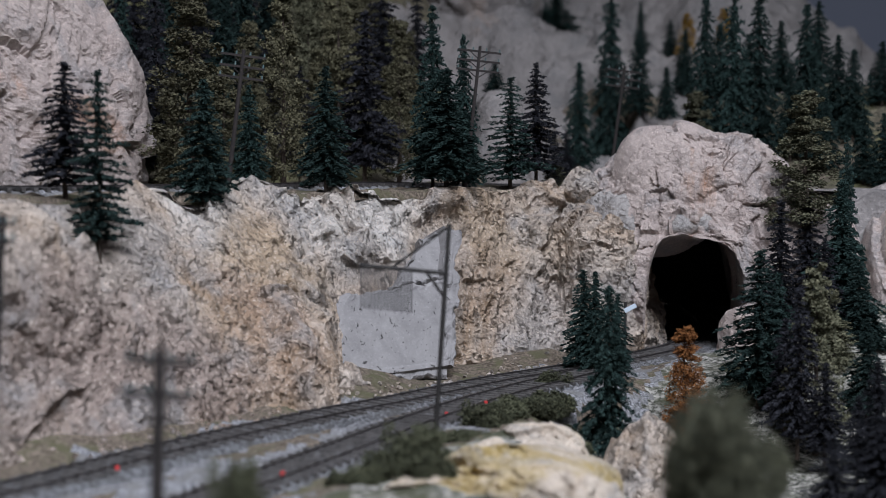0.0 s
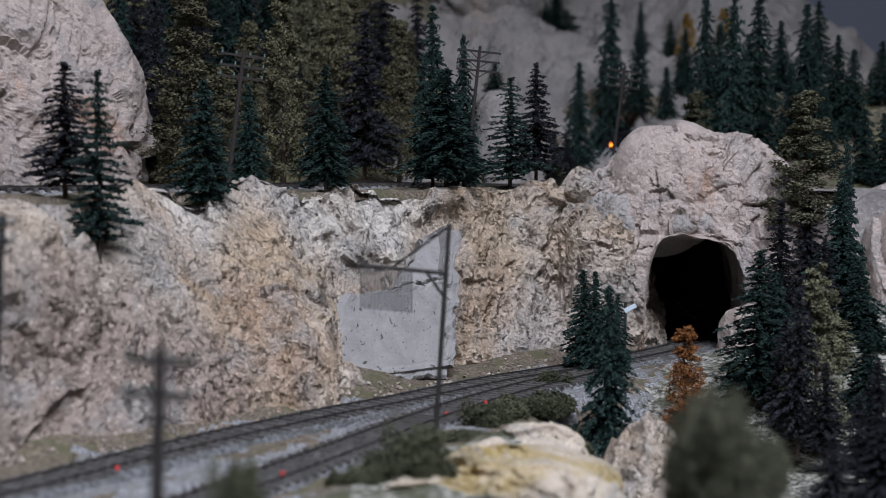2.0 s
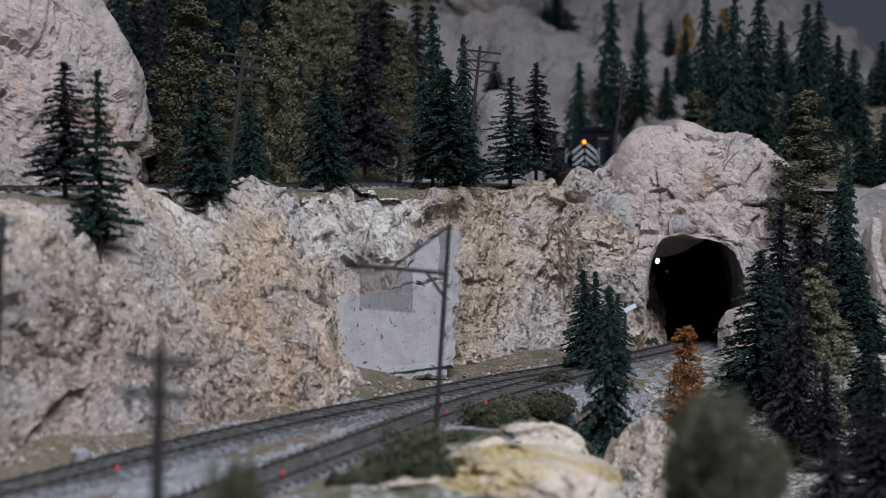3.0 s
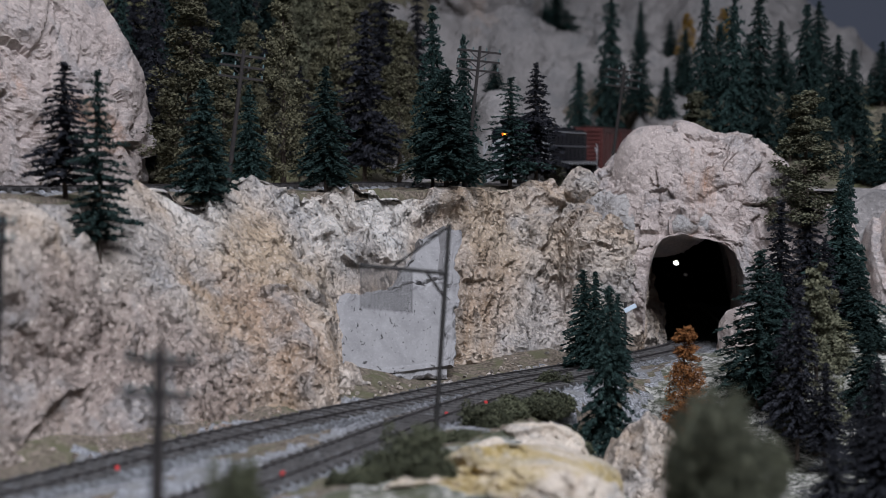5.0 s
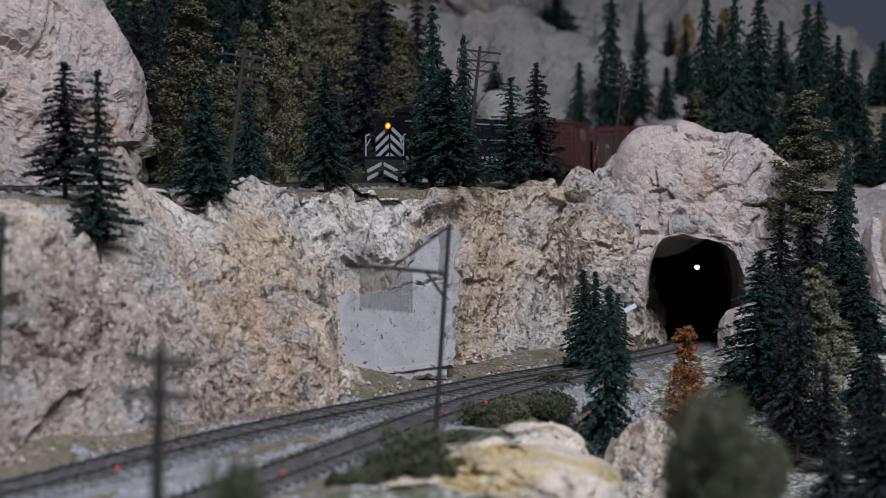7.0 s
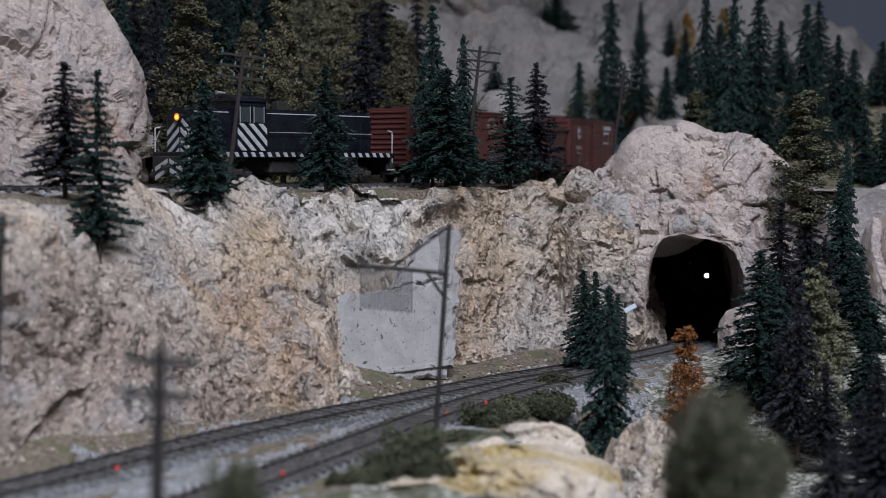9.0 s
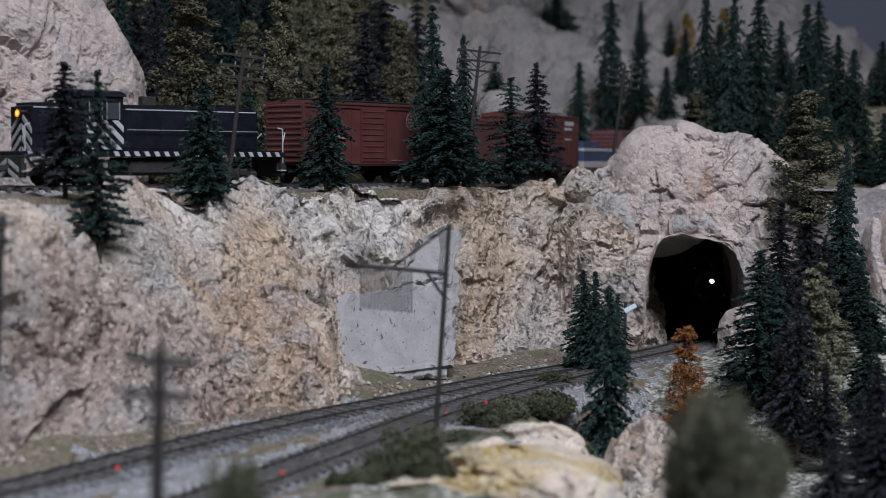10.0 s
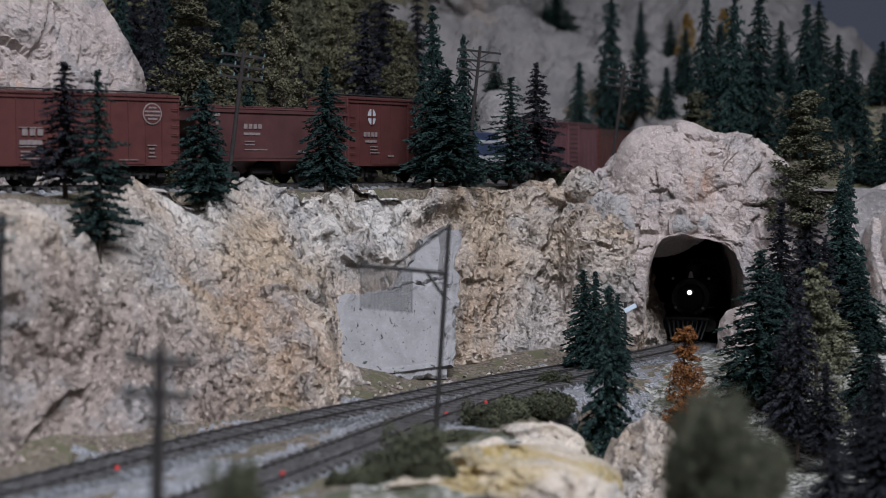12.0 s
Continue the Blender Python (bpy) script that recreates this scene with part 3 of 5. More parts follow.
boulder("slope_rock", (0.045, 0.715, -0.026), (0.026, 0.030, 0.027), -20, ROCK_YELLOW, 113, 0.7, "cream plaster rock on the slope below the siding", 2.4, n=(150, 110))
boulder("far_crag", (0.052, 1.78, 0.36), (0.085, 0.08, 0.115), 0, ROCK_GREY, 131, 1.0, "smooth grey crag high on the mountain", 2.2, n=(120, 90))
boulder("grey_outcrop", (0.045, 1.33, 0.115), (0.022, 0.04, 0.07), 10, ROCK_GREY, 141, 0.6, "pale grey vertical outcrop behind the upper track", 2.6, n=(100, 90))

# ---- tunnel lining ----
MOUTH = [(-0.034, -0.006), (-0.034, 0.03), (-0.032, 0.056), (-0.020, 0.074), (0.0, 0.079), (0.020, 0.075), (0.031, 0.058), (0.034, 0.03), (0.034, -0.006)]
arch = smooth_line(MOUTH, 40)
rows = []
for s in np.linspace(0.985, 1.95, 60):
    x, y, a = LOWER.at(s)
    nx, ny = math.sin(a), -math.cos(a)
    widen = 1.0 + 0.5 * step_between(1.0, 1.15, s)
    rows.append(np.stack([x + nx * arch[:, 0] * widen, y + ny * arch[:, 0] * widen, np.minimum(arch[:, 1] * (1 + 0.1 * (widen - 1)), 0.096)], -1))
structure("tunnel_lining", grid_mesh("tunnel_lining", np.array(rows), TUNNELDARK), "near-black inside of the railway tunnel", "tunnel")

# ---- retaining wall ----
def quad_slab(corners, thick, seed=0, nu=56, nv=40, ragged=0.0022, round_off=0.0016):
    """A cast slab between four front corners, with broken edges, a pitted face and depth away from the track."""
    a, b, c, d = (np.array(q) for q in corners)
    u, v = np.meshgrid(np.linspace(0, 1, nu), np.linspace(0, 1, nv))
    flat = (a * ((1 - u) * (1 - v))[..., None] + b * (u * (1 - v))[..., None] + c * (u * v)[..., None] + d * ((1 - u) * v)[..., None])
    n = np.cross(b - a, d - a)
    n = n / np.linalg.norm(n)
    rim = np.minimum(np.minimum(u, 1 - u) * np.linalg.norm(b - a), np.minimum(v, 1 - v) * np.linalg.norm(d - a))
    edge = step_between(0.006, 0.0, rim)
    wob = np.stack([fractal(flat, 150, 4, 300 + seed + k) for k in range(3)], -1)
    front = flat + wob * (edge * ragged)[..., None] + n * (0.00025 * fractal(flat, 120, 3, 340 + seed) - round_off * step_between(0.0015, 0.0, rim))[..., None]
    grid = np.concatenate([front, (flat - n * thick)[::-1]], 0)
    grid = np.concatenate([grid, grid[:1]], 0)
    bm = bmesh.new()
    rows = [[bm.verts.new(q) for q in row] for row in grid[:-1]]
    for r0, r1 in zip(rows, rows[1:] + rows[:1]):
        for k in range(nu - 1):
            bm.faces.new((r0[k], r0[k + 1], r1[k + 1], r1[k]))
    for k in (0, -1):
        bm.faces.new([row[k] for row in rows])
    bmesh.ops.recalc_face_normals(bm, faces=bm.faces[:])
    return bm


wall = empty("retaining_wall")
tagged(wall, "weathered grey concrete retaining wall set into the cliff", "retaining wall", kind="structure")
WALL_A = [(-0.0587, 0.846, -0.002), (0.0023, 0.897, -0.0008), (0.0031, 0.931, 0.0543), (-0.0623, 0.8728, 0.0473)]
WALL_B = [(-0.0319, 0.913, 0.0488), (0.0024, 0.936, 0.0525), (0.0032, 0.957, 0.0844), (-0.0112, 0.945, 0.0792)]
WALL_C = [(0.0017, 0.9, 0.0052), (0.0088, 0.906, 0.0044), (0.0095, 0.952, 0.086), (0.0028, 0.946, 0.0862)]
WALL_D = [(-0.0582, 0.848, 0.0034), (0.0037, 0.898, 0.0051), (0.0034, 0.901, 0.0077), (-0.059, 0.8511, 0.0065)]
part("panel", quad_slab(WALL_A, 0.03), CONCRETE, wall)
part("upper_panel", quad_slab(WALL_B, 0.03, 10, ragged=0.004), CONCRETE, wall)
part("pilaster", quad_slab(WALL_C, 0.035, 20, 14, 60, 0.003), CONCRETE, wall)
part("footing", quad_slab(WALL_D, 0.03, 30, 60, 9, 0.0002, 0.0002), CONCRETE, wall)

# ---- room ----
def wall_box(name, cx, cy, cz, sx, sy, sz, material, label):
    return structure(name, mesh_from(name, box(cx, cy, cz, sx, sy, sz), material), label, "wall")


wall_box("backdrop", 0.3, 2.62, 0.2, 6.0, 0.04, 2.8, PLASTER, "plain blue-grey painted backdrop behind the layout")
wall_box("wall_south", 0.3, -3.0, 0.2, 6.0, 0.06, 2.8, ROOMWALL, "matt dark room wall behind the viewer")
wall_box("wall_west", -2.7, -0.2, 0.2, 0.06, 5.6, 2.8, ROOMWALL, "matt dark side wall of the room")
wall_box("wall_east", 3.3, -0.2, 0.2, 0.06, 5.6, 2.8, ROOMWALL, "matt dark side wall of the room")
wall_box("floor", 0.3, -0.2, -1.22, 6.0, 5.6, 0.04, ROOMWALL, "dark floor of the exhibition room")
structure("ceiling", mesh_from("ceiling", box(0.3, -0.2, 1.62, 6.0, 5.6, 0.04), ROOMWALL), "plain dark ceiling of the room", "ceiling")
wall_box("layout_fascia", 0.35, 0.20, -0.62, 2.74, 0.04, 1.12, ROOMWALL, "dark fascia board along the layout's edge")
wall_box("layout_side_west", -1.02, 1.36, -0.56, 0.04, 2.32, 1.30, ROOMWALL, "dark side board of the layout")
wall_box("layout_side_east", 1.72, 1.36, -0.56, 0.04, 2.32, 1.30, ROOMWALL, "dark side board of the layout")

# ---- tracks ----
def sweep(line, s0, s1, side, width, z0, z1, n):
    bm = bmesh.new()
    prev = None
    for s in np.linspace(s0, s1, n):
        x, y, a = line.at(s)
        nx, ny = -math.sin(a), math.cos(a)
        ring = [bm.verts.new((x + nx * (side + w), y + ny * (side + w), line.height(s) + z)) for w, z in
                ((-width * .9, z0), (width * .9, z0), (width * .35, z0 + (z1 - z0) * .3), (width * .5, z1), (-width * .5, z1), (-width * .35, z0 + (z1 - z0) * .3))]
        if prev:
            for i in range(6):
                j = (i + 1) % 6
                bm.faces.new((prev[i], prev[j], ring[j], ring[i]))
        prev = ring
    return bm


TIE_MESHES = []
for k in range(4):
    rr = random.Random(50 + k)
    TIE_MESHES.append(mesh_from("tie", box(0, 0, -0.0021, 0.0028 + rr.uniform(-.0002, .0003), 0.030 + rr.uniform(-.0008, .0012), 0.0022, 0.0002), TIE))


def track(name, line, s0, s1, ties_from, ties_to, label):
    t = empty(name)
    tagged(t, label, "railway track")
    for side in (-0.00825, 0.00825):
        part("rail", sweep(line, s0, s1, side, 0.0007, -0.0012, 0.0, 260), RAIL, t)
    rr = random.Random(7)
    rest = bmesh.new()
    s = s0
    while s < s1:
        x, y, a = line.at(s)
        m = pose(x, y, line.height(s), 0, 0, math.degrees(a) + rr.uniform(-2, 2)) @ Matrix.Translation((0, rr.uniform(-.0008, .0008), rr.uniform(-.0002, .0002)))
        if ties_from <= s <= ties_to:
            o = mesh_part("tie", rr.choice(TIE_MESHES), t)
            o.matrix_basis = m
        else:
            add_box(rest, 0, 0, -0.0021, 0.0025, 0.030, 0.0022, 0, m)
        s += 0.0074
    if len(rest.verts):
        tagged(part("tie_rest", rest, TIE, t), kind="stuff")
    return t


track("main_track", LOWER, 0.05, 1.9, 0.33, 1.12, "weathered code rail track on dark ties in grey ballast")
track("siding_track", SIDING, 0.05, 0.775, 0.25, 0.76, "weathered siding track joining the main line")
track("upper_track", UPPER, 0.22, 2.3, 0, 0, "weathered railway track on the upper ledge")

# ---- trees ----
from mathutils.bvhtree import BVHTree

SHELLS = []
for ob in TERRAIN:
    me = ob.data
    SHELLS.append(BVHTree.FromPolygons([vv.co.copy() for vv in me.vertices], [tuple(p.vertices) for p in me.polygons]))


def land(x, y, top=0.8):
    """The highest terrain under a place."""
    best = -0.03
    for tree_ in SHELLS:
        hit = tree_.ray_cast(Vector((x, y, top)), Vector((0, 0, -1)))
        if hit[0] is not None:
            best = max(best, hit[0].z)
    return best


def quads_mesh(name, centres, sizes, material, seed, up=0.25, long=1.5, outward=None):
    """Many small leaf-like flakes, each a bent quad of its own."""
    rng = np.random.default_rng(seed)
    n = len(centres)
    a = rng.normal(size=(n, 3)) + (0 if outward is None else outward * 1.6)
    a[:, 2] *= 0.7
    a /= np.linalg.norm(a, axis=1, keepdims=True)
    b = rng.normal(size=(n, 3))
    b[:, 2] += up
    b -= a * (a * b).sum(1, keepdims=True)
    b /= np.linalg.norm(b, axis=1, keepdims=True)
    nn = np.cross(a, b)
    s = sizes[:, None]
    c = centres
    verts = np.stack([c - a * s * long, c + b * s * .55 + nn * s * .2, c + a * s * long, c - b * s * .55 + nn * s * .2], 1).reshape(-1, 3)
    faces = np.arange(4 * n).reshape(n, 4)
    me = bpy.data.meshes.new(name)
    me.from_pydata(verts.tolist(), [], faces.tolist())
    me.materials.append(material)
    return me


def conifer_crown(seed, material, levels=27, dense=1.0, droop=0.35, bare=0.10, ragged=0.35, flake=0.0120):
    """A bottle-brush crown one unit high and about 0.17 in radius: whorls of drooping boughs with gaps between."""
    rng = np.random.default_rng(seed)
    pts, outs, size = [], [], []
    for i in range(levels):
        h = bare + (1 - bare) * ((i + rng.uniform(0, 0.45)) / levels) ** 0.95
        k = (1 - h) / (1 - bare)
        reach = 0.185 * (k ** 0.72) * min(1.0, 0.6 + (h - bare) * 4) * (1 + ragged * rng.normal() * 0.45) + 0.012
        arms = max(6, int((7 + 8 * k) * dense))
        spin = rng.uniform(0, 6.28)
        for j in range(arms):
            a = spin + 6.283 * j / arms + rng.normal() * 0.3
            r = reach * np.clip(1 + rng.normal() * ragged * 0.7, 0.3, 1.5)
            tip = rng.normal() * 0.012
            steps = max(4, int(r / 0.0105))
            for q in range(steps):
                t = (q + rng.uniform(0, 1)) / steps
                rad = r * t
                z = h - droop * rad * (0.4 + 0.6 * t) + tip * t
                wide = 0.010 * (1 - 0.55 * t)
                for _ in range(3):
                    pts.append((rad * math.cos(a) + rng.normal() * wide, rad * math.sin(a) + rng.normal() * wide, z + rng.normal() * 0.0042))
                    outs.append((math.cos(a), math.sin(a), -0.25))
                    size.append(flake * rng.uniform(0.55, 1.25) * (0.75 + 0.4 * k))
    for h in np.linspace(bare, 0.985, 420):
        a = rng.uniform(0, 6.283)
        r = 0.03 * (1 - h) + 0.006
        pts.append((r * math.cos(a), r * math.sin(a), h))
        outs.append((math.cos(a), math.sin(a), 0.3))
        size.append(flake)
    return quads_mesh("crown", np.array(pts), np.array(size), material, seed, outward=np.array(outs))


def foam_crown(seed, material, bare=0.06, count=11000, flake=0.0095, taper=0.8, width=0.17, clumps=165):
    """A ragged column of foam clumps one unit high."""
    rng = np.random.default_rng(seed)
    pts = []
    for i in range(clumps):
        h = bare + (1 - bare) * rng.uniform(0, 1) ** 1.05
        k = (1 - h) / (1 - bare)
        reach = width * (0.22 + 0.85 * k ** taper) * rng.uniform(0.25, 1.0)
        a = rng.uniform(0, 6.283)
        c = np.array([reach * math.cos(a), reach * math.sin(a), h])
        r = rng.uniform(0.025, 0.05) * (0.6 + 0.6 * k)
        d = rng.normal(size=(count // clumps, 3))
        d /= np.linalg.norm(d, axis=1, keepdims=True)
        pts.append(c + d * r * rng.uniform(0.45, 1.1, size=(len(d), 1)) * np.array([1, 1, 0.85]))
    pts = np.concatenate(pts)
    return quads_mesh("crown", pts, flake * rng.uniform(0.6, 1.3, len(pts)), material, seed, long=0.8)


def bush_crown(seed, material, count=5200, flake=0.045, lobes=26):
    """A low mound of lichen about one unit across."""
    rng = np.random.default_rng(seed)
    pts = []
    for i in range(lobes):
        c = rng.normal(size=3) * np.array([0.24, 0.24, 0.14])
        c[2] = abs(c[2]) + 0.12
        d = rng.normal(size=(count // lobes, 3))
        d /= np.linalg.norm(d, axis=1, keepdims=True)
        pts.append(c + d * rng.uniform(0.12, 0.24) * rng.uniform(0.5, 1.1, size=(len(d), 1)))
    pts = np.concatenate(pts)
    pts[:, 2] = np.abs(pts[:, 2])
    return quads_mesh("crown", pts, flake * rng.uniform(0.5, 1.2, len(pts)), material, seed, long=0.8)


def trunk_mesh(seed, thick=0.016):
    rr = random.Random(seed)
    bm = bmesh.new()
    last = Vector((0, 0, -0.02))
    for i in range(1, 6):
        nxt = Vector((rr.uniform(-.006, .006), rr.uniform(-.006, .006), i / 5 * 0.96))
        add_rod(bm, last, nxt, thick * (1 - (i - 1) / 5.6), thick * (1 - i / 5.6), 7)
        last = nxt
    for i in range(14):
        a, h = rr.uniform(0, 6.28), rr.uniform(0.12, 0.85)
        r = 0.13 * (1 - h)
        add_rod(bm, (0, 0, h), (r * math.cos(a), r * math.sin(a), h - 0.03), 0.003, 0.0015, 4)
    return mesh_from("trunk", bm, BARK)


TRUNKS = [trunk_mesh(k) for k in range(3)]
CROWNS = {
    "spruce": [conifer_crown(100 + k, SPRUCE, dense=1.0 + 0.15 * (k % 2), droop=0.3 + 0.1 * (k % 3), ragged=0.25 + 0.12 * (k % 2)) for k in range(5)],
    "thin": [conifer_crown(200 + k, SPRUCE, levels=21, dense=0.85, droop=0.12, bare=0.12, ragged=0.4, flake=0.011) for k in range(2)],
    "black": [conifer_crown(300 + k, BLACKISH, levels=23, dense=1.0, droop=0.2, bare=0.14, ragged=0.4) for k in range(3)],
    "olive": [foam_crown(400 + k, OLIVE) for k in range(3)],
    "greyolive": [foam_crown(500 + k, GREYOLIVE, taper=0.6, flake=0.011) for k in range(2)],
    "rust": [foam_crown(600, RUST, bare=0.02, count=17000, flake=0.0085, taper=0.55, width=0.15, clumps=300)],
    "gold": [foam_crown(610, GOLD)],
}
TREE_LABEL = {"spruce": "dark green bottle-brush model spruce on a wire trunk", "thin": "sparse dark green model spruce with bare lower branches",
              "black": "blackish model fir with ragged drooping branches", "olive": "olive foam-covered model conifer",
              "greyolive": "grey-olive foam-covered model conifer", "rust": "rust-orange dead-looking model conifer", "gold": "golden autumn model tree"}
tree_count = 0


def tree(kind, x, y, top, radius, lean=0.0, base=None):
    """A model tree on the terrain at a place, with the height of its tip."""
    global tree_count
    tree_count += 1
    k = tree_count
    z = land(x, y, top - 0.02) - 0.001 if base is None else base
    h = max(top - z, 0.02)
    root = empty("tree_" + {"thin": "spruce", "spruce": "spruce", "black": "fir"}.get(kind, "conifer"),
                 pose(x, y, z, 0, lean, (k * 67) % 360) @ Matrix.Diagonal((radius / 0.17, radius / 0.17, h, 1)))
    tagged(root, TREE_LABEL[kind], "tree", "model trees")
    mesh_part("trunk", TRUNKS[k % 3], root)
    mesh_part("crown", CROWNS[kind][k % len(CROWNS[kind])], root)
    return root


LEDGE_TREES = [
    ("black", -0.1917, 0.7750, 0.1762, 0.0158),
    ("thin", -0.1693, 0.7500, 0.1707, 0.0148),
    ("spruce", -0.1311, 0.8380, 0.1703, 0.0145),
    ("spruce", -0.0702, 0.9150, 0.1830, 0.0150),
    ("spruce", -0.0070, 1.0000, 0.2287, 0.0140),
    ("spruce", 0.0022, 0.9900, 0.1867, 0.0206),
    ("spruce", 0.0134, 1.0100, 0.2102, 0.0108),
    ("thin", 0.0460, 1.0400, 0.1834, 0.0172),
    ("black", 0.0645, 1.0600, 0.1935, 0.0155),
    ("greyolive", 0.0784, 1.0700, 0.1272, 0.0098),
]
WOOD_TREES = [
    ("olive", -0.1650, 1.0000, 0.2470, 0.0311),
    ("olive", -0.1065, 1.0200, 0.2476, 0.0222),
    ("spruce", -0.1256, 0.9900, 0.1751, 0.0106),
    ("black", -0.0583, 1.1400, 0.2392, 0.0205),
    ("olive", -0.0336, 1.1700, 0.2324, 0.0219),
    ("olive", -0.0820, 1.2000, 0.2650, 0.0227),
    ("spruce", -0.2341, 1.1200, 0.2678, 0.0131),
    ("black", -0.2060, 1.1000, 0.2693, 0.0146),
    ("spruce", -0.1559, 1.2000, 0.2912, 0.0200),
    ("greyolive", -0.1071, 1.2200, 0.2807, 0.0184),
    ("spruce", -0.1786, 1.2500, 0.2845, 0.0167),
    ("olive", -0.1022, 1.3000, 0.3004, 0.0221),
    ("black", -0.0521, 1.3000, 0.2862, 0.0197),
    ("olive", -0.0739, 1.2400, 0.2652, 0.0257),
    ("spruce", -0.2168, 1.2200, 0.2896, 0.0163),
]
THICKET_TREES = [
    ("black", -0.2261, 1.1500, 0.2213, 0.0130),
    ("olive", -0.1606, 1.1200, 0.1942, 0.0209),
    ("black", -0.1388, 1.2000, 0.2255, 0.0181),
    ("olive", -0.1494, 1.1800, 0.2325, 0.0196),
    ("black", -0.1049, 1.1200, 0.1942, 0.0148),
    ("olive", -0.0990, 1.2000, 0.2124, 0.0174),
    ("spruce", -0.0802, 1.2500, 0.2023, 0.0146),
    ("olive", -0.0297, 1.3000, 0.2340, 0.0189),
    ("olive", -0.0467, 1.2800, 0.2042, 0.0159),
    ("olive", -0.1928, 1.0800, 0.1837, 0.0157),
]
BACKWOOD_TREES = [
    ("black", -0.2620, 1.3000, 0.3099, 0.0197),
    ("spruce", -0.2490, 1.3600, 0.3234, 0.0181),
    ("black", -0.2208, 1.3400, 0.3156, 0.0203),
    ("spruce", -0.2075, 1.4000, 0.3343, 0.0210),
    ("black", -0.1752, 1.3300, 0.3190, 0.0201),
    ("spruce", -0.1590, 1.3800, 0.3263, 0.0207),
    ("greyolive", -0.1342, 1.3600, 0.3283, 0.0206),
    ("olive", -0.1151, 1.4000, 0.3293, 0.0261),
    ("greyolive", -0.0933, 1.4200, 0.3322, 0.0215),
    ("olive", -0.0663, 1.4000, 0.3343, 0.0261),
    ("black", -0.2551, 1.2000, 0.2912, 0.0159),
]
SLOPE_TREES = [
    ("spruce", 0.1244, 1.4000, 0.2179, 0.0140),
    ("black", 0.1112, 1.3800, 0.1546, 0.0078),
    ("black", 0.0995, 1.3600, 0.1532, 0.0062),
    ("spruce", 0.0461, 1.3600, 0.2152, 0.0104),
    ("spruce", 0.1293, 1.7500, 0.3200, 0.0216),
    ("spruce", 0.1145, 1.8000, 0.3289, 0.0120),
    ("black", -0.0237, 1.4000, 0.2885, 0.0106),
]
FAR_TREES = [
    ("spruce", 0.1665, 1.5200, 0.3081, 0.0198),
    ("spruce", 0.1911, 1.5000, 0.2520, 0.0145),
    ("spruce", 0.2253, 1.7500, 0.3105, 0.0105),
    ("spruce", 0.2117, 1.4500, 0.2159, 0.0106),
    ("spruce", 0.2522, 1.7000, 0.2834, 0.0102),
    ("spruce", 0.2527, 1.6000, 0.2652, 0.0117),
    ("gold", 0.2677, 1.6800, 0.2877, 0.0139),
    ("gold", 0.3121, 1.7000, 0.2958, 0.0141),
    ("spruce", 0.2193, 1.2800, 0.2641, 0.0166),
    ("greyolive", 0.2017, 1.2200, 0.1803, 0.0203),
    ("spruce", 0.2390, 1.2600, 0.2720, 0.0168),
    ("spruce", 0.2598, 1.2600, 0.2697, 0.0176),
    ("spruce", 0.3086, 1.4000, 0.2553, 0.0140),
    ("spruce", 0.2530, 1.4000, 0.2527, 0.0140),
    ("spruce", 0.2709, 1.3600, 0.2391, 0.0136),
]
EAST_TREES = [
    ("spruce", 0.3079, 1.3000, 0.2601, 0.0173),
    ("spruce", 0.3429, 1.4000, 0.2732, 0.0140),
    ("spruce", 0.3403, 1.3200, 0.2357, 0.0132),
    ("spruce", 0.3487, 1.3000, 0.2221, 0.0143),
    ("spruce", 0.3847, 1.3800, 0.2054, 0.0115),
    ("spruce", 0.3840, 1.3400, 0.2315, 0.0134),
    ("spruce", 0.2907, 1.2800, 0.2042, 0.0128),
    ("spruce", 0.3142, 1.2600, 0.1890, 0.0126),
    ("spruce", 0.3416, 1.2400, 0.1698, 0.0124),
    ("spruce", 0.3461, 1.2000, 0.1639, 0.0120),
]
GROVE_TREES = [
    ("greyolive", 0.2377, 1.0000, 0.1701, 0.0249),
    ("spruce", 0.2593, 0.9800, 0.1436, 0.0098),
    ("spruce", 0.2509, 0.9600, 0.1152, 0.0176),
    ("black", 0.2160, 0.9750, 0.1017, 0.0140),
    ("black", 0.2376, 0.9900, 0.1039, 0.0131),
    ("black", 0.2357, 0.9400, 0.0788, 0.0124),
    ("spruce", 0.2541, 0.9300, 0.0654, 0.0124),
    ("greyolive", 0.2314, 0.9000, 0.0338, 0.0168),
    ("spruce", 0.2615, 0.9200, 0.0335, 0.0101),
]
FRONT_TREES = [
    ("spruce", 0.1812, 0.8700, 0.0750, 0.0189),
    ("spruce", 0.1942, 0.8800, 0.0620, 0.0117),
    ("greyolive", 0.2010, 0.8150, 0.0703, 0.0189),
    ("black", 0.1876, 0.8000, 0.0602, 0.0127),
    ("black", 0.1971, 0.7800, 0.0225, 0.0103),
    ("black", 0.2010, 0.7000, 0.0330, 0.0120),
    ("black", 0.2032, 0.7400, 0.0110, 0.0084),
    ("black", 0.1894, 0.8400, 0.0398, 0.0095),
    ("spruce", 0.2375, 0.8500, 0.0388, 0.0113),
    ("black", 0.1704, 0.6600, 0.0058, 0.0100),
    ("black", 0.1914, 0.6600, 0.0150, 0.0140),
    ("rust", 0.1354, 0.8500, 0.0324, 0.0150),
    ("spruce", 0.0861, 0.9350, 0.0599, 0.0120),
    ("spruce", 0.0933, 0.9300, 0.0592, 0.0105),
    ("spruce", 0.0858, 0.7850, 0.0623, 0.0142),
    ("spruce", 0.1035, 0.9000, 0.0472, 0.0085),
]
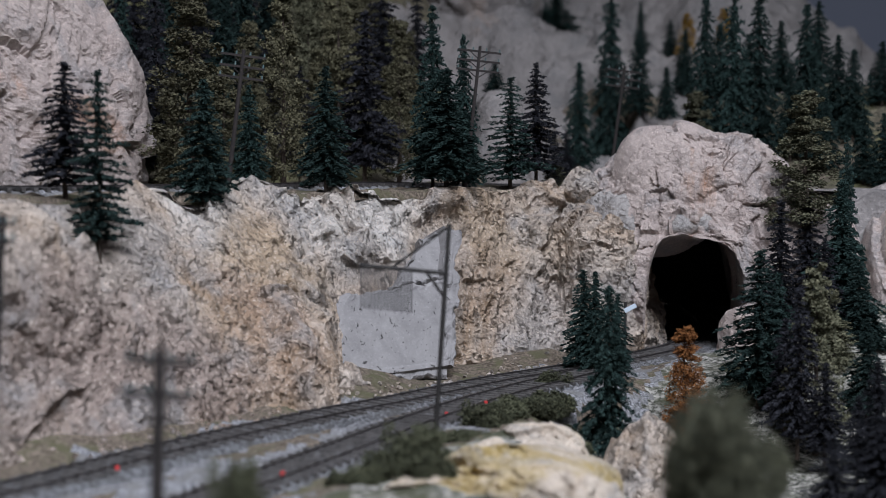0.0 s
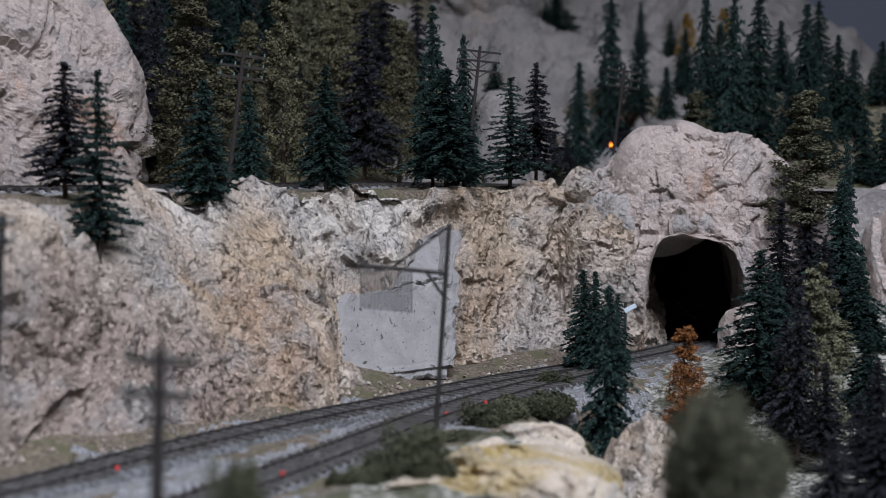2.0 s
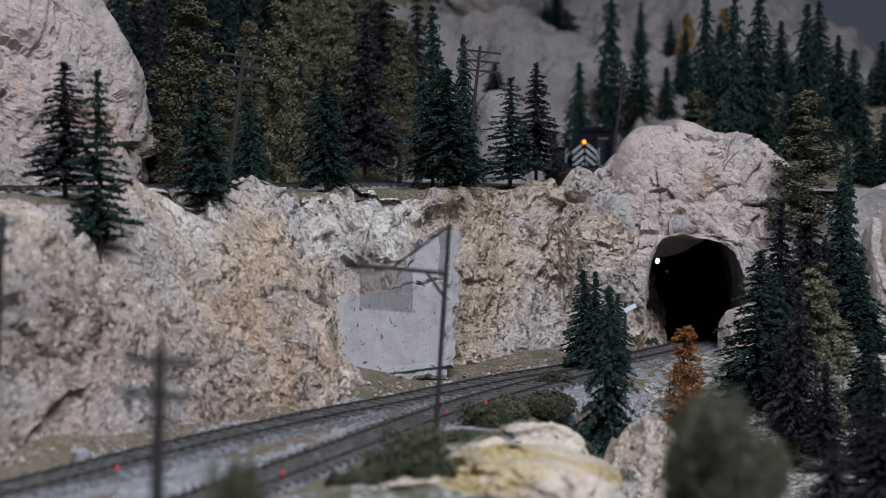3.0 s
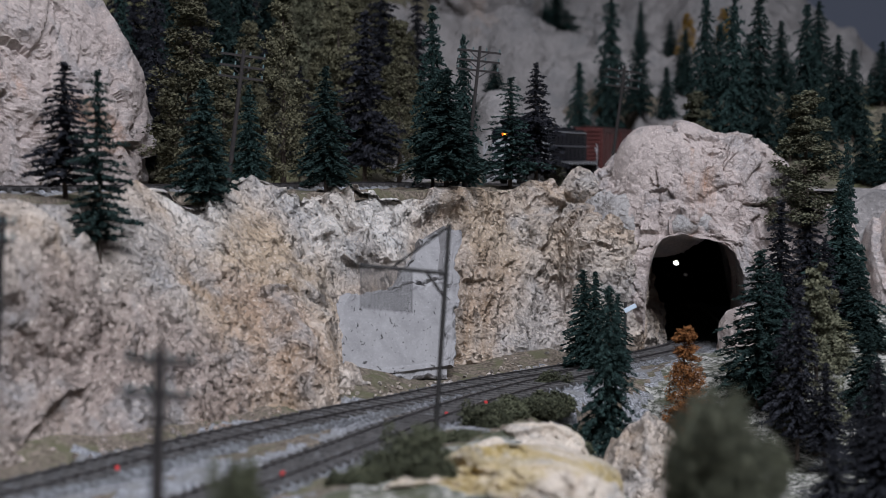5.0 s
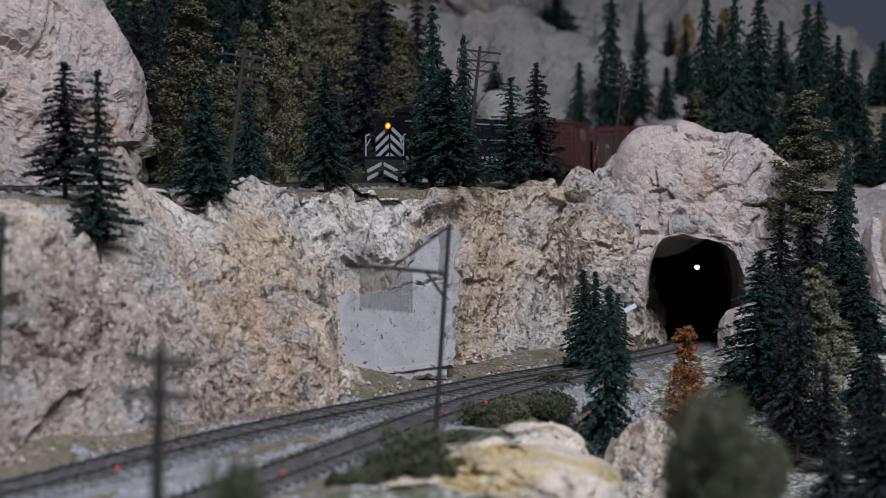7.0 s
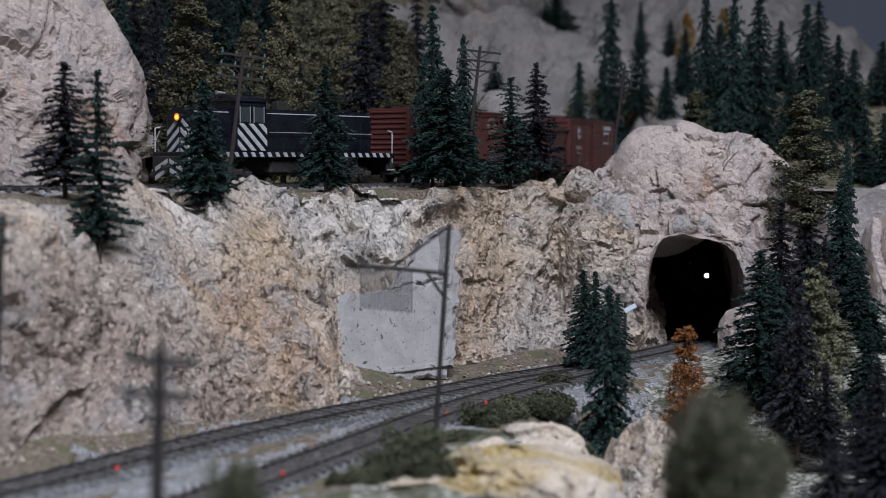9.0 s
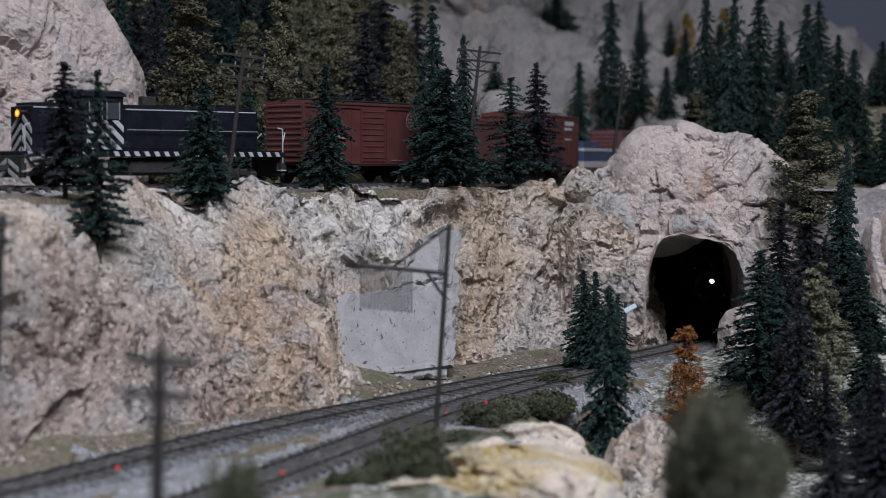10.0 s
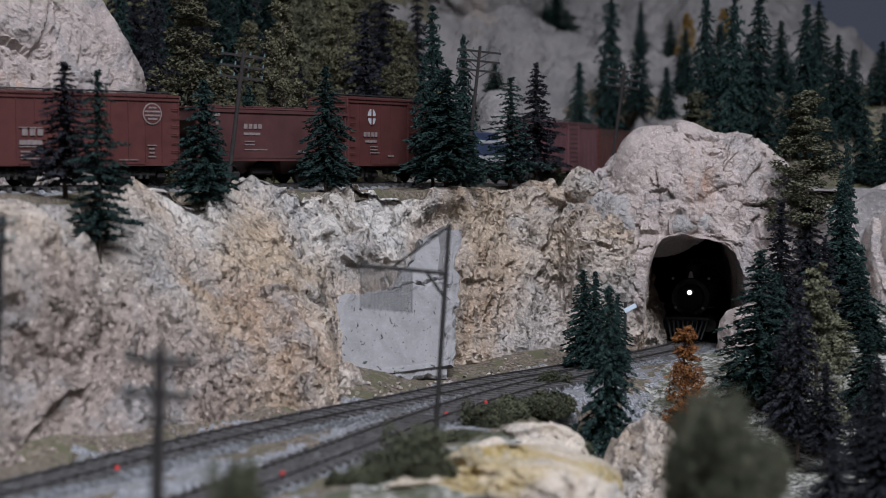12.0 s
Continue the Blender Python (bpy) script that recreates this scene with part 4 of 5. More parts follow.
for grove in (LEDGE_TREES, WOOD_TREES, THICKET_TREES, BACKWOOD_TREES, SLOPE_TREES, FAR_TREES, EAST_TREES, GROVE_TREES, FRONT_TREES):
    for row in grove:
        tree(*row)

BUSHES = [bush_crown(700 + k, SHRUB) for k in range(3)]
PALE_BUSHES = [bush_crown(720 + k, LICHEN, 9000, 0.034) for k in range(3)]
bush_count = 0


def bush(x, y, size, tall, base=None, material_label="dull green lichen bush on the slope", clumps=BUSHES):
    global bush_count
    bush_count += 1
    z = land(x, y, 0.09) - 0.002 if base is None else base
    root = empty("bush", pose(x, y, z, 0, 0, bush_count * 77) @ Matrix.Diagonal((size, size, tall, 1)))
    tagged(root, material_label, "bush", "lichen bushes")
    for j in range(2):
        c = mesh_part("clump", clumps[(bush_count + j) % 3], root)
        c.matrix_basis = pose(0.06 * (2 * j - 1), 0.05 * (1 - 2 * j), -0.03 * j, 0, 0, 130 * j)


for bx, by, size, tall in [
    (0.0210, 0.7450, 0.0200, 0.0200),
    (0.0310, 0.7620, 0.0215, 0.0196),
    (0.0420, 0.7760, 0.0225, 0.0199),
    (0.0520, 0.7920, 0.0205, 0.0190),
    (0.0600, 0.8150, 0.0220, 0.0210),
    (0.0660, 0.8000, 0.0185, 0.0160),
    (-0.0310, 0.5950, 0.0130, 0.0150),
    (-0.0215, 0.6050, 0.0180, 0.0210),
    (-0.0105, 0.6150, 0.0210, 0.0290),
    (-0.0050, 0.5950, 0.0150, 0.0190),
    (0.0081, 0.7000, 0.0195, 0.0105),
    (-0.0391, 0.6000, 0.0111, 0.0120),
    (0.0623, 0.8750, 0.0162, 0.0175),
    (0.0650, 0.7700, 0.0214, 0.0154),
]:
    bush(bx, by, size, tall)
bush(0.0785, 0.4300, 0.0254, 0.0653, 0.0226, "grey-green lichen bush close to the layout edge", PALE_BUSHES)
bush(-0.0540, 0.4000, 0.0107, 0.0375, 0.0236, "dark green lichen tuft close to the layout edge")


# ---- poles ----
def telegraph_pole(x, y, z0, z1, lean_x, arms, width, turn, label, thick=0.0014):
    p = empty("telegraph_pole", pose(x, y, z0, 0, lean_x, 0))
    tagged(p, label, "telegraph pole", "telegraph poles")
    h = z1 - z0
    part("pole", rod((0, 0, -0.004), (0, 0, h), thick, thick * 0.75, 10), POLE, p)
    d = Vector((math.cos(radians(turn)), math.sin(radians(turn)), 0))
    for k in range(arms):
        z = h - 0.0035 - 0.0062 * k * thick / 0.0014
        bm = bmesh.new()
        add_box(bm, 0, 0, 0, width, thick * 0.8, thick * 0.93, 0, Matrix.Translation((0, 0, z)) @ Matrix.Rotation(radians(turn), 4, "Z"))
        part("crossarm", bm, POLE, p)
        for i in range(4):
            q = d * (width * (-0.46 + 0.307 * i))
            part("insulator", rod((q.x, q.y, z + 0.0006), (q.x, q.y, z + 0.0026), 0.0006, 0.0004, 6), GLASS_GREEN, p, "pale green glass insulator")
        for sgn in (-1, 1):
            q = d * (width * 0.24 * sgn)
            part("brace", rod((0, 0, z - 0.005), (q.x, q.y, z), 0.0003, None, 4), POLE, p)
    return p


GLASS_GREEN = mottled("pale_green_insulator", (0.07, 0.11, 0.11), (0.12, 0.17, 0.17), 200, 0.3, 0)
telegraph_pole(-0.1214, 0.865, 0.1151, 0.1889, 7.14, 3, 0.0256, 4, "leaning brown wooden telegraph pole with three crossarms")
telegraph_pole(0.0144, 1.0, 0.1063, 0.2011, 5.98, 3, 0.0282, 4, "leaning brown wooden telegraph pole with three crossarms")
telegraph_pole(0.1328, 1.2, 0.1241, 0.2007, 7.28, 3, 0.0276, 4, "leaning brown wooden telegraph pole with three crossarms")
telegraph_pole(-0.0800, 0.42, 0.0186, 0.0728, 1.76, 2, 0.0195, -10, "brown telegraph pole close to the layout edge", 0.0021)
telegraph_pole(-0.1619, 0.55, 0.0524, 0.1058, 3.12, 2, 0.0122, 60, "slim telegraph pole at the edge of the view")


# ---- tell-tale over the siding ----
def telltale():
    t = empty("telltale", pose(*TT_BASE))
    tagged(t, "black low-clearance tell-tale gantry with hanging rope ends", "signal gantry")
    top = Vector(TT_TOP)
    part("mast", rod((0, 0, -0.004), top, 0.0012, 0.00105, 10), UNDER, t)
    j = top * TT_JOINT
    end = j + Vector(TT_ARM)
    part("arm", rod(j, end, 0.00095, 0.0009, 8), UNDER, t)
    part("stay", rod(top * 0.99, j + (end - j) * 0.63, 0.0006, None, 6), UNDER, t)
    part("knee_brace", rod(top * (TT_JOINT - 0.11), j + (end - j) * 0.23, 0.0007, None, 6), UNDER, t)
    for i in range(16):
        q = j + (end - j) * (0.40 + 0.58 * i / 15)
        part("rope", rod(q, q + Vector((0, 0, -0.0195 - 0.0004 * (i % 2))), 0.00044, None, 6), ROPE, t)
    return t


ROPE = mottled("grey_rope", (0.035, 0.032, 0.032), (0.075, 0.07, 0.07), 300, 0.9, 0)
TT_BASE = (-0.0039, 0.6921, -0.002)
TT_TOP = (0.0067, 0.0, 0.0986)
TT_JOINT = 0.773
TT_ARM = (-0.0393, 0.0, 0.0039)
telltale()


# ---- rolling stock: each stands on its rails at z = 0, faces +x ----
WHEEL = None


def wheel_mesh(r, w):
    bm = bmesh.new()
    add_rod(bm, (0, -w / 2, 0), (0, w / 2, 0), r, None, 18)
    add_rod(bm, (0, -w / 2 - 0.0006, 0), (0, -w / 2, 0), r * 1.12, None, 18)
    add_rod(bm, (0, -w / 2, 0), (0, w / 2 + 0.0008, 0), r * 0.35, None, 10)
    return mesh_from("wheel", bm, UNDER)


WHEEL = wheel_mesh(0.0052, 0.0016)


def bogie(parent, x, half=0.0115, frame_y=0.0125, label=""):
    b = empty("bogie", None)
    b.parent = parent
    b.location = (x, 0, 0)
    bm = bmesh.new()
    for sy in (-1, 1):
        add_box(bm, 0, sy * frame_y, 0.0068, half * 1.35, 0.0018, 0.0042, 0.0008)
        for sx in (-1, 1):
            add_box(bm, sx * half, sy * frame_y, 0.0054, 0.0055, 0.0022, 0.0040, 0.0009)
            add_rod(bm, (sx * 0.0022, sy * frame_y, 0.0035), (sx * 0.0022, sy * frame_y, 0.0095), 0.0013, None, 8)
    add_box(bm, 0, 0, 0.0070, 0.005, frame_y * 2, 0.0035, 0.0006)
    f = part("bogie_frame", bm, UNDER, b)
    for sx in (-1, 1):
        bm = bmesh.new()
        part("axle", rod((sx * half, -0.0095, 0.0052), (sx * half, 0.0095, 0.0052), 0.0010, None, 8), UNDER, b)
        for sy in (-1, 1):
            w = mesh_part("wheel", WHEEL, b)
            w.matrix_basis = pose(sx * half, sy * 0.0083, 0.0052, 0, 0, 0 if sy > 0 else 180)
    return b


def bars(parent, name, rows, material, y):
    """Lettering reduced to plain bars on the car's side: x, z, length, height."""
    for x, z, l, h in rows:
        part(name, box(x, y, z, l, 0.0003, h), material, parent)


def letter_blocks(parent, x, z, count, size, y, material):
    """A word as a row of plain blocks."""
    for i in range(count):
        bm = box(x - i * size * 1.25, y, z, size * 0.9, 0.0003, size)
        part("letter_bar", bm, material, parent)


def car_base(name, label, length):
    c = empty(name)
    tagged(c, label, "freight car", "cars of the freight train")
    part("underframe", add_box(box(0, 0, 0.0102, length - 0.004, 0.006, 0.0045, 0.0004), 0.006, 0.009, 0.008, 0.018, 0.005, 0.005, 0.001), UNDER, c)
    for sx in (-1, 1):
        bogie(c, sx * (length / 2 - 0.0215))
        part("coupler", add_box(box(sx * (length / 2 + 0.0022), 0, 0.0098, 0.0075, 0.0018, 0.0026, 0.0004), sx * (length / 2 + 0.0052), 0.0006, 0.0098, 0.003, 0.0036, 0.0034, 0.0006), UNDER, c)
    return c


def boxcar(name, label, length, width, low, high, paint, ridge=0.0022, door_at=0.0):
    c = car_base(name, label, length)
    bm = bmesh.new()
    ys = (-width / 2, width / 2)
    add_box(bm, 0, 0, (low + high) / 2, length, width, high - low, 0.0003)
    part("body", bm, paint, c)
    # shallow peaked roof with overlapping ribs
    bm = bmesh.new()
    n = 14
    for i in range(n):
        x0, x1 = -length / 2 + length * i / n, -length / 2 + length * (i + 1) / n - 0.0005
        pr = [(-width / 2 - .0007, high - .0006), (width / 2 + .0007, high - .0006), (width / 2 + .0007, high + .0004), (0, high + ridge), (-width / 2 - .0007, high + .0004)]
        a = [bm.verts.new((x0, y, z)) for y, z in pr]
        b = [bm.verts.new((x1, y, z)) for y, z in pr]
        bm.faces.new(a[::-1])
        bm.faces.new(b)
        for k in range(5):
            m2 = (k + 1) % 5
            bm.faces.new((a[k], a[m2], b[m2], b[k]))
    bmesh.ops.recalc_face_normals(bm, faces=bm.faces[:])
    part("roof", bm, paint, c)
    part("running_board", box(0, 0, high + ridge + 0.0007, length + 0.002, 0.0052, 0.0006), UNDER, c)
    for sx in (-1, 1):
        for k in range(11):
            z = low + 0.002 + (high - low - 0.004) * k / 10
            part("end_rib", rod((sx * (length / 2 + 0.0001), -width / 2 + 0.002, z), (sx * (length / 2 + 0.0001), width / 2 - 0.002, z), 0.0008, None, 6), paint, c)
    for sy in (-1, 1):
        y = sy * width / 2
        d = empty("door")
        d.parent = c
        dx = door_at * sy
        part("door_panel", box(dx, y + sy * 0.0005, (low + high) / 2, 0.0235, 0.0010, high - low - 0.004), paint, d)
        for k in range(9):
            z = low + 0.0045 + (high - low - 0.009) * k / 8
            part("door_rib", rod((dx - 0.0105, y + sy * 0.0009, z), (dx + 0.0105, y + sy * 0.0009, z), 0.0006, None, 6), paint, d)
        for ex in (-1, 1):
            part("door_post", box(dx + ex * 0.0118, y + sy * 0.0009, (low + high) / 2, 0.0008, 0.0014, high - low - 0.003), paint, d)
        part("door_rail", box(0, y + sy * 0.0006, low + 0.0008, length * 0.62, 0.0012, 0.0010), paint, c)
        part("sill", box(0, y + sy * 0.0004, low + 0.0002, length - 0.001, 0.0008, 0.0018), paint, c)
        part("eave", box(0, y + sy * 0.0004, high - 0.0022, length - 0.001, 0.0007, 0.0012), paint, c)
        for k in range(5):
            for ex in (-1, 1):
                x = ex * (0.0175 + (length / 2 - 0.0185) * k / 4)
                part("seam", box(x, y + sy * 0.0002, (low + high) / 2, 0.0005, 0.0005, high - low - 0.003), paint, c)
        for ex in (-1, 1):
            lad = empty("ladder")
            lad.parent = c
            for k in range(7):
                z = low + 0.003 + 0.0048 * k
                part("rung", rod((ex * (length / 2 - 0.0012), y + sy * 0.0012, z), (ex * (length / 2 - 0.0062), y + sy * 0.0012, z), 0.00028, None, 4), paint, lad)
    return c


def nyc_style_car():
    L = 0.1235
    c = boxcar("red_boxcar", "red steel boxcar with white bar lettering and a round herald", L, 0.0335, 0.0115, 0.0505, BOXRED, door_at=-0.003)
    y = 0.0335 / 2 + 0.0005
    letter_blocks(c, 0.0345, 0.0290, 3, 0.0036, y, LETTER)
    bars(c, "bar", [(0.031, 0.0315, 0.0135, 0.0005), (0.031, 0.0235, 0.0135, 0.0026), (0.031, 0.0212, 0.0135, 0.0005), (0.034, 0.0185, 0.006, 0.0008), (0.027, 0.0185, 0.004, 0.0008), (0.031, 0.0165, 0.012, 0.0007),
                    (0.031, 0.0148, 0.012, 0.0006), (-0.043, 0.0225, 0.006, 0.0006), (-0.043, 0.0205, 0.0035, 0.0008), (-0.043, 0.0182, 0.0035, 0.0007), (-0.043, 0.016, 0.005, 0.0006), (-0.028, 0.0142, 0.012, 0.0005)], LETTER, y)
    her = empty("herald")
    her.parent = c
    bm = bmesh.new()
    add_rod(bm, (-0.0435, y - 0.0001, 0.0405), (-0.0435, y + 0.0001, 0.0405), 0.0062, None, 28)
    part("herald_disc", bm, LETTER, her, "faded white herald disc")
    bm = bmesh.new()
    add_rod(bm, (-0.0435, y, 0.0405), (-0.0435, y + 0.00025, 0.0405), 0.0054, None, 28)
    part("herald_field", bm, BOXRED, her, "red field inside the herald ring")
    for dz, l in ((-0.0030, 0.006), (-0.0010, 0.0100), (0.0012, 0.0100), (0.0034, 0.005)):
        part("herald_band", box(-0.0435, y + 0.00035, 0.0405 + dz, l, 0.0002, 0.0010), LETTER, her)
    return c


def santa_style_car():
    L = 0.1235
    c = boxcar("tall_boxcar", "oxide red steel boxcar with ribbed door and white cross herald", L, 0.0340, 0.0115, 0.0545, BOXRED, 0.0026, -0.012)
    y = 0.034 / 2 + 0.0005
    bm = bmesh.new()
    add_rod(bm, (0.038, y - 0.0001, 0.0430), (0.038, y + 0.0001, 0.0430), 0.0052, None, 24)
    for vv in bm.verts:
        vv.co.x = 0.038 + (vv.co.x - 0.038) * 0.8
    part("herald", bm, WHITE, c, "white round herald with a dark cross")
    part("cross_bar", box(0.038, y + 0.0002, 0.043, 0.0085, 0.0003, 0.0012), BOXRED, c)
    part("cross_post", box(0.038, y + 0.0002, 0.043, 0.0012, 0.0003, 0.0105), BOXRED, c)
    letter_blocks(c, 0.045, 0.0315, 4, 0.0030, y, LETTER)
    bars(c, "bar", [(0.039, 0.0270, 0.012, 0.0016), (0.036, 0.0235, 0.008, 0.0007), (0.036, 0.0215, 0.008, 0.0007), (0.035, 0.0195, 0.010, 0.0007), (0.018, 0.0175, 0.006, 0.0012)], LETTER, y)
    letter_blocks(c, -0.030, 0.0490, 5, 0.0034, y, WHITE)
    bars(c, "bar", [(-0.036, 0.0445, 0.016, 0.0020), (-0.036, 0.0360, 0.014, 0.0012)], WHITE, y)
    return c


def hopper():
    L, W, low, high = 0.1215, 0.0325, 0.0150, 0.0440
    c = car_base("hopper_car", "brown covered hopper with white bar lettering and open end bays", L)
    bm = bmesh.new()
    prof = [(-L / 2 + 0.004, high), (L / 2 - 0.004, high), (L / 2 - 0.004, high - 0.006), (L / 2 - 0.028, low), (-L / 2 + 0.028, low), (-L / 2 + 0.004, high - 0.006)]
    a = [bm.verts.new((x, -W / 2, z)) for x, z in prof]
    b = [bm.verts.new((x, W / 2, z)) for x, z in prof]
    bm.faces.new(a)
    bm.faces.new(b[::-1])
    for k in range(6):
        j = (k + 1) % 6
        bm.faces.new((a[k], b[k], b[j], a[j]))
    bmesh.ops.recalc_face_normals(bm, faces=bm.faces[:])
    part("body", bm, HOPPERBROWN, c)
    for sy in (-1, 1):
        y = sy * W / 2
        part("side_sheet", box(0, y + sy * 0.0004, (low + high) / 2 + 0.0005, L - 0.024, 0.0008, high - low), HOPPERBROWN, c)
        part("top_chord", box(0, y + sy * 0.0008, high - 0.0006, L, 0.0016, 0.0016), HOPPERBROWN, c)
        part("side_sill", box(0, y + sy * 0.0006, low - 0.0006, L, 0.0012, 0.0016), HOPPERBROWN, c)
        for ex in (-1, 1):
            part("end_post", box(ex * (L / 2 - 0.001), y, (low + high) / 2, 0.0016, 0.0014, high - low), HOPPERBROWN, c)
            bm = bmesh.new()
            add_rod(bm, (ex * (L / 2 - 0.0012), y, low), (ex * (L / 2 - 0.014), y, high - 0.006), 0.0007, None, 5)
            part("end_brace", bm, HOPPERBROWN, c)
    for x in (-0.02, 0.02):
        bm = bmesh.new()
        bmesh.ops.create_cone(bm, cap_ends=True, segments=4, radius1=0.006, radius2=0.0165, depth=0.009, matrix=Matrix.Translation((x, 0, 0.0100)) @ Matrix.Rotation(radians(45), 4, "Z"))
        part("discharge_bay", bm, HOPPERBROWN, c)
    bm = bmesh.new()
    add_box(bm, 0, 0, high + 0.0012, L - 0.006, W - 0.004, 0.0012, 0.0004)
    part("roof", bm, HOPPERBROWN, c)
    for k in range(6):
        part("hatch", box(-0.042 + 0.0168 * k, 0.008, high + 0.0024, 0.009, 0.007, 0.0014, 0.0003), HOPPERBROWN, c)
    y = W / 2 + 0.0010
    letter_blocks(c, 0.024, 0.0345, 4, 0.0030, y, LETTER)
    bars(c, "bar", [(0.019, 0.0300, 0.013, 0.0016), (0.021, 0.0255, 0.008, 0.0007), (0.021, 0.0235, 0.008, 0.0007), (0.016, 0.0205, 0.018, 0.0007), (-0.022, 0.0195, 0.007, 0.0016), (0.046, 0.0410, 0.004, 0.0018), (0.046, 0.0360, 0.002, 0.0018)], LETTER, y)
    return c


def flat_car():
    L, W = 0.122, 0.033
    c = car_base("flat_car", "flat car with a low white and blue striped load", L)
    part("deck", box(0, 0, 0.0135, L, W, 0.0030, 0.0003), BOXBROWN, c)
    for k in range(12):
        for sy in (-1, 1):
            part("stake_pocket", box(-L / 2 + 0.006 + 0.01 * k, sy * W / 2, 0.0130, 0.0016, 0.0014, 0.0026), BOXBROWN, c)
    load = empty("load")
    load.parent = c
    part("load_base", box(0, 0, 0.0180, L * 0.86, W * 0.9, 0.0055, 0.0004), WHITE, load, "white lower band of the load")
    part("load_body", box(0, 0, 0.0250, L * 0.86, W * 0.9, 0.0085, 0.0006), BLUEPAINT, load, "dark blue body of the load")
    part("load_band", box(0, 0, 0.0305, L * 0.86, W * 0.92, 0.0025, 0.0004), WHITE, load, "white stripe on the load")
    part("load_top", box(0.028, 0, 0.0345, L * 0.34, W * 0.8, 0.0065, 0.0006), BLUEPAINT, load, "dark blue upper part of the load")
    return c


def thin_slab(pts, axis, at, thick):
    """A flat painted shape of a little thickness on a side (axis y) or an end (axis x)."""
    bm = bmesh.new()
    mk = (lambda a, z, o: (a, at + o, z)) if axis == "y" else (lambda a, z, o: (at + o, a, z))
    f = [bm.verts.new(mk(a, z, thick)) for a, z in pts]
    b = [bm.verts.new(mk(a, z, 0)) for a, z in pts]
    bm.faces.new(f)
    bm.faces.new(b[::-1])
    for k in range(len(pts)):
        j = (k + 1) % len(pts)
        bm.faces.new((f[k], b[k], b[j], f[j]))
    bmesh.ops.recalc_face_normals(bm, faces=bm.faces[:])
    return bm


def clip_poly(pts, axis, at, keep):
    """The part of a polygon above (keep 1) or below (keep -1) a line."""
    out = []
    for p, q in zip(pts, pts[1:] + pts[:1]):
        dp, dq = (p[axis] - at) * keep, (q[axis] - at) * keep
        if dp >= 0:
            out.append(p)
        if dp * dq < 0:
            f = dp / (dp - dq)
            out.append((p[0] + (q[0] - p[0]) * f, p[1] + (q[1] - p[1]) * f))
    return out


